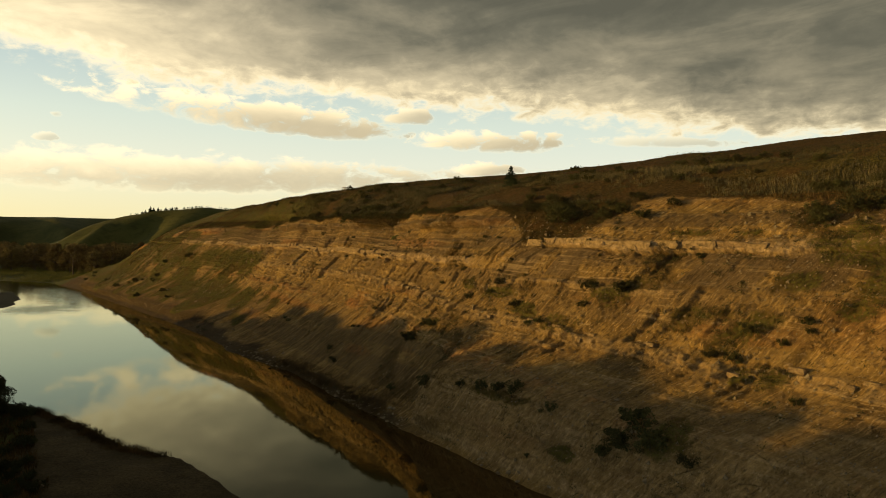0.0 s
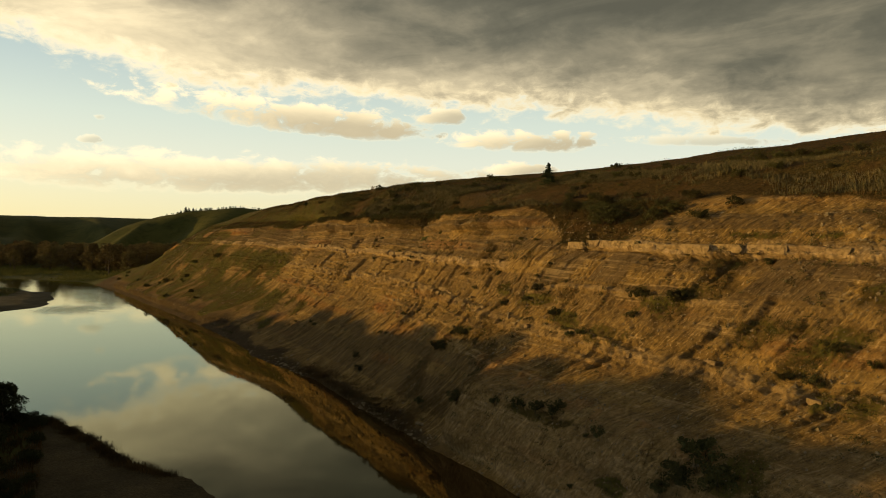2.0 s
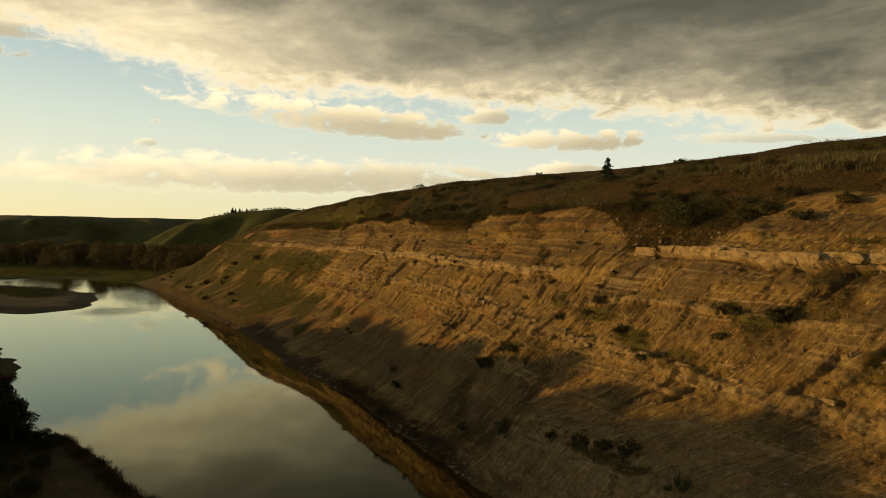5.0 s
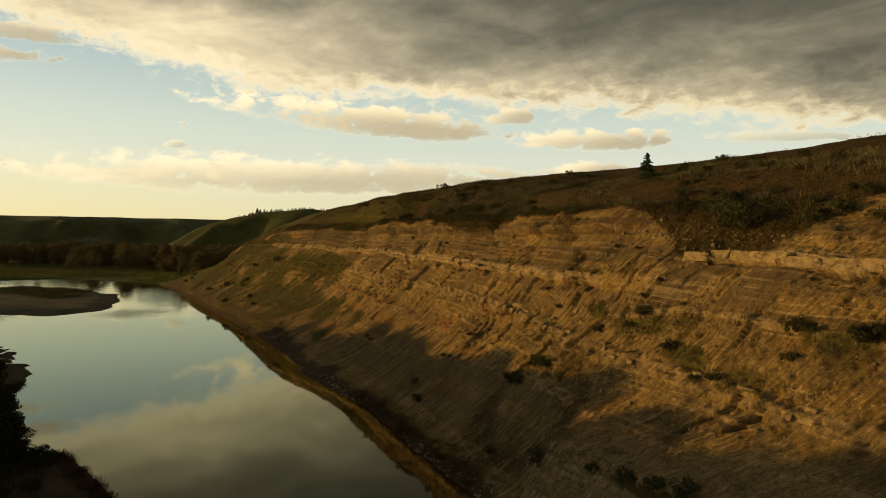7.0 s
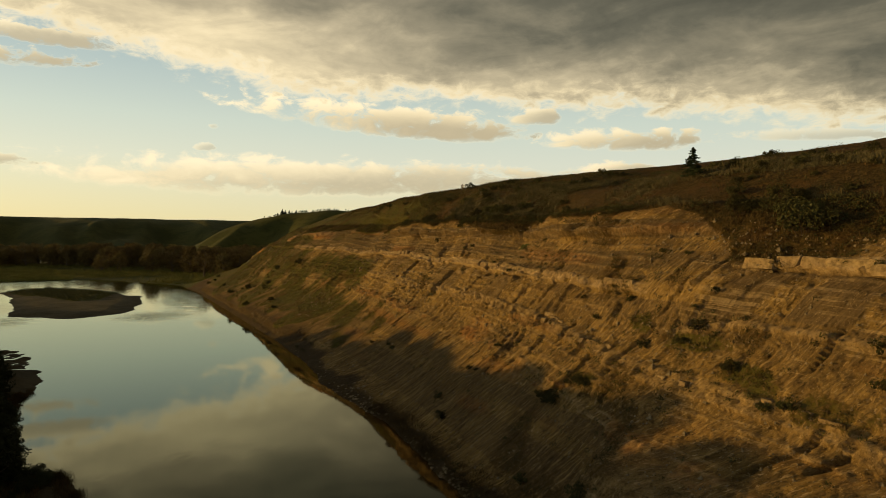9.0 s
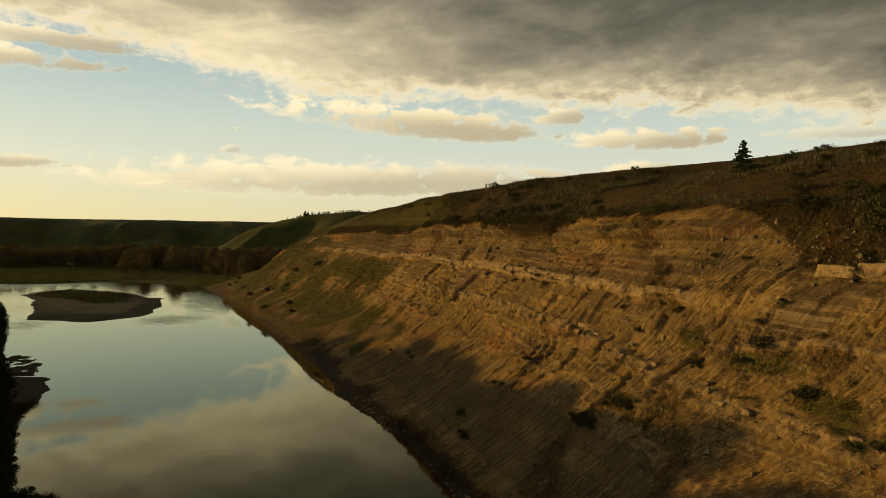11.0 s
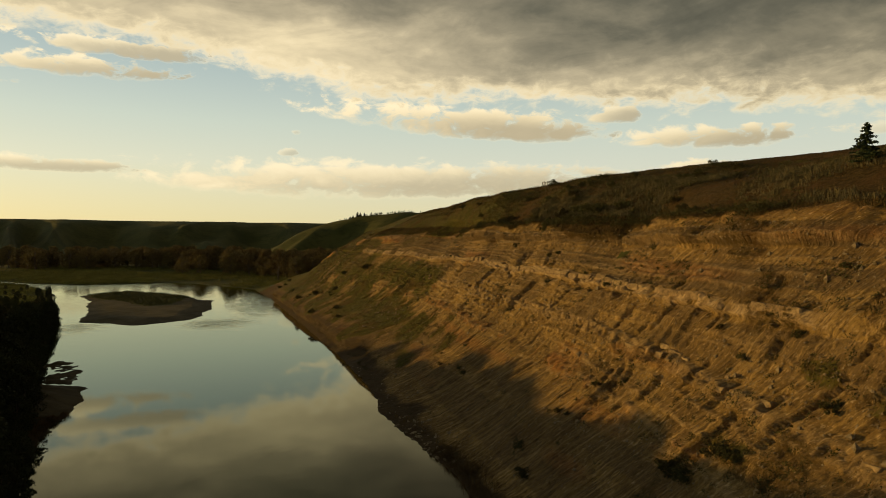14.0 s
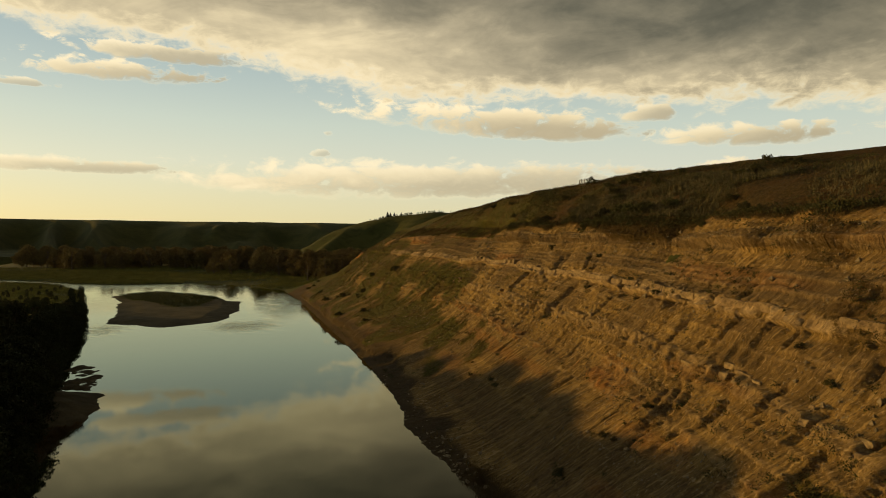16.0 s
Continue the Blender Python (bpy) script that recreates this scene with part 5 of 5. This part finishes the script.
# dark leafy undergrowth between them
pts = pick(rg, 16000, 14, 178, 7.6, 8.7, lambda s, n, z, g: sm(fb(s * 0.09, n * 0.15, 3, 62) - 0.10 * sm(n, 64, 80), 0.05, 0.30) * sm(g, 0.5, 0.8) * 0.6)
me = quads(np.repeat(pts, 22, 0) + rg.normal(size=(len(pts) * 22, 3)) * (0.28, 0.28, 0.16) + (0, 0, 0.2), 0.09, rg, 0.0, 1.6, SHRUB, "undergrowth")
tagged(new("undergrowth", me), "dark low snowberry undergrowth on the brow", "undergrowth", kind="stuff")
# grass
pts = pick(rg, 60000, 0, 215, 7.3, 9.0, lambda s, n, z, g: sm(g, 0.35, 0.7) * 0.6)
blades(pts, rg.uniform(0.16, 0.42, len(pts)) * (1 - 0.6 * sm(to_sn(pts[:, 0], pts[:, 1])[1], 74, 95)), 0.16, 4, 0.02, GRASS, "dry_grass", 13, "dry yellow-green grass on the slope")
pts = pick(rg, 60000, 8, 260, 1.6, 8.0, lambda s, n, z, g: sm(g, 0.28, 0.7) * 0.55)
blades(pts, rg.uniform(0.15, 0.42, len(pts)), 0.18, 6, 0.02, GRASS, "slope_grass", 14, "sparse grass tufts on the clay slope")
# small leafy tufts on the face
pts = pick(rg, 40000, 8, 250, 1.8, 7.9, lambda s, n, z, g: 0.02 + 0.13 * sm(fb(s * 0.12, z * 0.2, 3, 63), 0.1, 0.4))
pts = pts[:3400]
me = quads(np.repeat(pts, 40, 0) + rg.normal(size=(len(pts) * 40, 3)) * (0.17, 0.17, 0.11) + (0, 0, 0.1), 0.07, rg, 0.0, 1.7, SHRUB, "face_tufts")
tagged(new("face_tufts", me), "small dark weeds rooted in the clay face", "weeds", kind="stuff")
# brown-green mats of low growth on the ledges
pts = pick(rg, 40000, 14, 75, 2.2, 7.9, lambda s, n, z, g: sm(g, 0.35, 0.6) * sm(fb(s * 0.8, z * 0.9, 2, 76), -0.1, 0.25) * 0.8)
me = quads(np.repeat(pts, 12, 0) + rg.normal(size=(len(pts) * 12, 3)) * (0.16, 0.16, 0.09) + (0, 0, 0.1), 0.05, rg, 0.0, 2.0, SHRUB, "ledge_mats")
tagged(new("ledge_mats", me), "brown-green mats of low growth on the ledges", "weeds", kind="stuff")
# scree: small stones on the face
pts = pick(rg, 60000, 14, 250, 1.2, 7.5, lambda s, n, z, g: (0.08 + 0.4 * sm(fb(s * 0.1, z * 0.3, 3, 64), 0.0, 0.3)) * sm(z, 0.8, 1.6))
base = np.array([(1, 0, 0), (0, 1, 0), (-1, 0, 0), (0, -1, 0), (0, 0, 1), (0, 0, -1)], float)
size = rg.uniform(0.04, 0.12, len(pts)) * np.where(rg.uniform(size=len(pts)) < 0.05, 2.4, 1)
v = (pts[:, None] + base[None] * rg.uniform(0.6, 1.3, (len(pts), 6, 1)) * size[:, None, None]).reshape(-1, 3)
tri = np.array([(0, 1, 4), (1, 2, 4), (2, 3, 4), (3, 0, 4), (1, 0, 5), (2, 1, 5), (3, 2, 5), (0, 3, 5)])
f = (np.arange(len(pts))[:, None, None] * 6 + tri[None]).reshape(-1, 3)
tagged(new("scree", mesh_of("scree", v, f, ROCK, False)), "small broken stones scattered down the clay face", "stones", kind="stuff")

# shrubs, one by one
FACE_LABEL = "dark leafy shrub clinging to the clay face"
BROW_LABEL = "dense dark shrub on the grassy brow"
sh = [make_bush(100 + i, 1.0, 1.5, 16, 75, 0.07, SHRUB, "shrub", FACE_LABEL, "shrubs on the cliff") for i in range(4)]
sh_used = []
FACE_SHRUBS = [(38.8, 15.4, 1.3), (42, 15.6, 0.9), (42.6, 13.9, 0.7), (52, 13.0, 1.0), (30, 6.0, 1.9), (30.8, 4.6, 1.6), (28, 5.2, 1.5), (25, 4.8, 1.0), (31.8, 3.8, 1.0), (43.1, 6.2, 1.3), (45, 6.0, 1.0), (47.3, 5.9, 1.1),
               (50, 5.6, 0.8), (53.9, 5.2, 1.1), (38.2, 5.7, 1.0), (64.3, 2.4, 0.9), (82, 2.7, 0.9), (68.4, 7.3, 1.3), (67, 7.6, 1.0), (65.6, 9.4, 1.1), (64.5, 9.6, 0.9), (25.8, 13.4, 0.8), (23.4, 12.7, 0.7), (22, 14.2, 0.8), (26.5, 11, 1.0), (28, 11.2, 0.8),
               (43.2, 15.6, 1.0), (85.5, 3.6, 0.9), (46.7, 11.9, 0.8), (48, 11.5, 0.7), (79.8, 10.2, 0.7), (81.7, 9.9, 0.55), (55.7, 15.2, 0.9), (60.5, 13.2, 0.8), (57, 14, 0.6), (84.5, 7, 0.5), (83, 7.2, 0.4), (81.5, 7.4, 0.4), (91.7, 17.2, 0.6), (74.6, 17.2, 0.6),
               (195, 14.2, 1.6), (207, 12, 1.4), (205, 8, 1.2), (197, 3, 1.3), (188, 5, 1.0), (215, 6, 1.4), (225, 4, 1.5), (178, 4, 0.9)]
for s_, z_, k_ in FACE_SHRUBS:
    p = face_point(s_, z_)
    plant(sh, sh_used, p[0], p[1], rnd.uniform(0, 6.28), k_, p[2])
for i in range(70):
    s_ = rnd.uniform(10, 165)
    z_ = rnd.uniform(1.5, 22)
    if vn(np.array([s_ * 0.09]), np.array([z_ * 0.16]), 66)[0] > -0.02:
        p = face_point(s_, z_)
        plant(sh, sh_used, p[0], p[1], rnd.uniform(0, 6.28), rnd.uniform(0.25, 0.6), p[2])
for i in range(12):
    s_ = rnd.uniform(200, 292)
    z_ = rnd.uniform(2.5, 17) if s_ < 250 else rnd.uniform(2.0, 8)
    if vn(np.array([s_ * 0.05]), np.array([z_ * 0.12]), 82)[0] > -0.12:
        p = face_point(s_, z_)
        plant(sh, sh_used, p[0], p[1], rnd.uniform(0, 6.28), rnd.uniform(0.35, 0.9) * (2.0 if s_ > 255 else 1.0), p[2])
th = [make_bush(120 + i, 1.5, 2.4, 24, 64, 0.085, SHRUB, "shrub", BROW_LABEL, "shrubs on the brow") for i in range(3)]
th_used = []
BROW_SHRUBS = [(52.3, 54.2, 1.5), (53.5, 55.5, 1.2), (50.8, 54.8, 1.1), (58.8, 55.6, 1.0), (60, 56.5, 0.9), (46.3, 55, 1.0), (44.5, 55.6, 0.9), (41, 54.6, 0.8), (133.5, 58.6, 1.1), (132, 59, 0.9), (115.8, 58, 1.0), (113, 58.8, 1.0), (110, 59.2, 1.1),
               (107.5, 59.4, 1.1), (105, 60, 1.0), (102, 61.3, 0.9), (117.5, 58.5, 0.8), (24.6, 56.5, 0.8), (23.5, 55.4, 0.9), (21.9, 56.4, 1.0), (20.5, 57, 1.0), (43.9, 78, 0.9), (42, 78.6, 0.8), (40.6, 79, 0.9), (45.5, 79.5, 0.8), (54.6, 82, 0.8),
               (50, 80, 0.8), (47.5, 80, 0.8), (86.9, 94.8, 0.7), (88, 95.5, 0.6), (110, 85.4, 0.8), (113, 86, 0.7), (116, 86.5, 0.7), (136, 69, 0.9), (135, 63.7, 0.7), (167.6, 62.5, 0.7), (158, 63, 0.6), (150, 60.5, 0.6), (38.8, 57, 0.7), (55, 57, 0.9), (57, 58, 0.8)]
for s_, n_, k_ in BROW_SHRUBS:
    p = top_point(s_, n_)
    plant(th, th_used, p[0], p[1], rnd.uniform(0, 6.28), k_, p[2])
for i in range(70):
    s_, n_ = rnd.uniform(14, 130), rnd.uniform(57, 75)
    p = top_point(s_, n_)
    plant(th, th_used, p[0], p[1], rnd.uniform(0, 6.28), rnd.uniform(0.3, 0.85), p[2])


# ---- fence at the brow ----
def make_fence():
    root = new("fence")
    tagged(root, "short weathered wooden fence on the brow", "fence")
    a, b = top_point(137.5, 68.5), top_point(140.5, 69.0)
    d = (Vector(b) - Vector(a))
    for i in range(4):
        p = Vector(a) + d * (i / 3)
        part("post", limbs("post", [([(p.x, p.y, p.z - 0.4), (p.x, p.y, p.z + 1.35 - 0.2 * (i % 2))], [0.09, 0.08])], WOOD), root)
    for h in (0.6, 1.1):
        part("rail", limbs("rail", [([tuple(Vector(a) + Vector((0, 0, h))), tuple(Vector(b) + Vector((0, 0, h)))], [0.05, 0.05])], WOOD), root)


make_fence()

# ---- far bank, island and left bank ----
def free_points(k, x0, x1, y0, y1, keep):
    x, y = rg.uniform(x0, x1, k), rg.uniform(y0, y1, k)
    ok = keep(x, y) > rg.uniform(0, 1, k)
    x, y = x[ok], y[ok]
    return np.stack([x, y, land(x, y)], -1)


def dry(x, y, m):
    return sm(-np.maximum(inside_dist(x, y, RIVER_XY), inside_dist(x, y, POND_XY)), m, m + 2)


pts = free_points(30000, -430, -120, 235, 390, lambda x, y: dry(x, y, 0.3) * sm(fb(x * 0.03, y * 0.03, 3, 71), -0.6, 0.1) * sm(to_sn(x, y)[0], 300, 325))
me = quads(np.repeat(pts, 14, 0) + rg.normal(size=(len(pts) * 14, 3)) * (1.0, 1.0, 0.35) + (0, 0, 0.4), 0.26, rg, 0.0, 1.5, MEADOW, "meadow_brush")
tagged(new("meadow_brush", me), "rough brush and tall grass on the far meadow", "brush", kind="stuff")
pts = free_points(40000, -340, -150, 140, 300, lambda x, y: dry(x, y, 0.3) * sm(to_sn(x, y)[0], 225, 255) * (1 - sm(to_sn(x, y)[1], -32, -28)) * sm(fb(x * 0.04, y * 0.04, 3, 101), -0.6, 0.05) * (isle_dist(x, y) < -6))
me = quads(np.repeat(pts, 9, 0) + rg.normal(size=(len(pts) * 9, 3)) * (0.7, 0.7, 0.16) + (0, 0, 0.2), 0.2, rg, 0.0, 1.6, MEADOW, "bank_meadow")
tagged(new("bank_meadow", me), "rough olive meadow grass behind the bank's willows", "grass", kind="stuff")
pts = free_points(16000, -245, -120, 150, 270, lambda x, y: isle_green(x, y) * sm(isle_dist(x, y), 0.5, 1.5))
blades(pts, rg.uniform(0.3, 0.9, len(pts)), 0.6, 9, 0.05, LEAF, "island_grass", 15, "rank green grass on the mud island")
pts = free_points(60000, -75, -5, 30, 110, lambda x, y: dry(x, y, 0.2) * np.where(to_sn(x, y)[0] > 64, 1 - sm(-inside_dist(x, y, RIVER_XY), 0.8, 2.0) * (to_sn(x, y)[1] > 2.5), np.where(to_sn(x, y)[0] > 48, 1 - sm(to_sn(x, y)[1] + 1.5 * fb(x * 0.3, y * 0.3, 2, 80), 1.6, 3.0), 0.0)) * 0.6)
blades(pts, rg.uniform(0.25, 0.75, len(pts)), 0.25, 5, 0.03, GRASS, "bank_grass", 16, "dry grass fringe along the crest of the bank")
pts = free_points(30000, -75, -5, 25, 100, lambda x, y: np.where((to_sn(x, y)[0] > 62) & (inside_dist(x, y, RIVER_XY) < -0.1), 1 - sm(-inside_dist(x, y, RIVER_XY), 1.0, 2.2), 0.0))
blades(pts, rg.uniform(0.25, 0.6, len(pts)), 0.6, 44, 0.010, GRASS, "crest_grass", 17, "dry seed-headed grass along the crest of the bank")
lb = [make_bush(140 + i, 1.9, 3.2, 30, 90, 0.115, WILLOW, "willow_bush", "dark willow bush on the muddy river bank", "shrubs on the bank") for i in range(2)]
lb_used = []
for i in range(46):
    s_ = rnd.uniform(56, 90)
    n_ = rnd.uniform(-14, -0.5) - (90 - s_) * 0.02
    x_, y_ = to_xy(s_, n_)
    plant(lb, lb_used, x_, y_, rnd.uniform(0, 6.28), rnd.uniform(0.5, 1.2))
for i in range(40):
    s_ = rnd.uniform(54, 88)
    n_ = rnd.uniform(-6, 2.6) - max(0, (66 - s_) * 0.12)
    x_, y_ = to_xy(s_, n_)
    plant(lb, lb_used, x_, y_, rnd.uniform(0, 6.28), rnd.uniform(0.25, 0.55))
for i in range(60):
    s_, n_ = rnd.uniform(45, 58), rnd.uniform(-13, -1.5)
    x_, y_ = to_xy(s_, n_ - (58 - s_) * 0.25)
    plant(lb, lb_used, x_, y_, rnd.uniform(0, 6.28), rnd.uniform(0.3, 0.7))
for i in range(34):
    s_, n_ = rnd.uniform(54, 66), rnd.uniform(-5, 2.0)
    x_, y_ = to_xy(s_, n_)
    plant(lb, lb_used, x_, y_, rnd.uniform(0, 6.28), rnd.uniform(0.22, 0.5))
for s_, n_, k_ in ((59, 2.6, 0.5), (55.7, 2.6, 0.6)):
    x_, y_ = to_xy(s_, n_)
    ob = new("stone", pebbles[0])
    tagged(ob, "pale boulder lying on the muddy bank", "stone", "stones on the bank")
    ob.matrix_basis = Matrix.LocRotScale((x_, y_, float(land(np.array([x_]), np.array([y_]))[0]) + 0.1), Euler((0, 0, s_)), (k_, k_ * 0.7, k_ * 0.7))
for s_, n_, k_ in ((87, 1.6, 0.6), (85.5, 2.6, 0.5), (86.5, 0.4, 0.7), (83.5, 1.5, 0.6)):
    x_, y_ = to_xy(s_, n_)
    plant(lb, lb_used, x_, y_, rnd.uniform(0, 6.28), k_)

# ---- trees on the crest of the far knoll ----
kn = [make_tree(150 + i, 4.2, 3.4, 14, 24, 0.4, LEAF, 0.1, "aspen_tree", "small aspen on the crest of the far knoll", "tree", "trees on the knoll") for i in range(3)]
kn_used = []
crest = np.array(KNOB)
for i in range(190):
    x_ = rnd.uniform(-262, -125)
    y_ = float(np.interp(x_, crest[:, 0], crest[:, 1])) + rnd.gauss(4, 5)
    plant(kn, kn_used, x_, y_, rnd.uniform(0, 6.28), rnd.uniform(0.25, 0.5))
for x_, k_ in ((-246, 1.45), (-243.5, 1.05), (-240, 0.9), (-250, 0.8), (-234, 0.85), (-229, 0.7)):
    y_ = float(np.interp(x_, crest[:, 0], crest[:, 1]))
    z_ = float(land(np.array([x_]), np.array([y_]))[0])
    ob = copy_thing(sp, Matrix.LocRotScale((x_, y_, z_), None, None))
    ob.scale = (k_ * 1.1, k_ * 1.1, k_)
    tagged(ob, "tall dark spruce on the crest of the far knoll", "tree", "trees on the knoll")
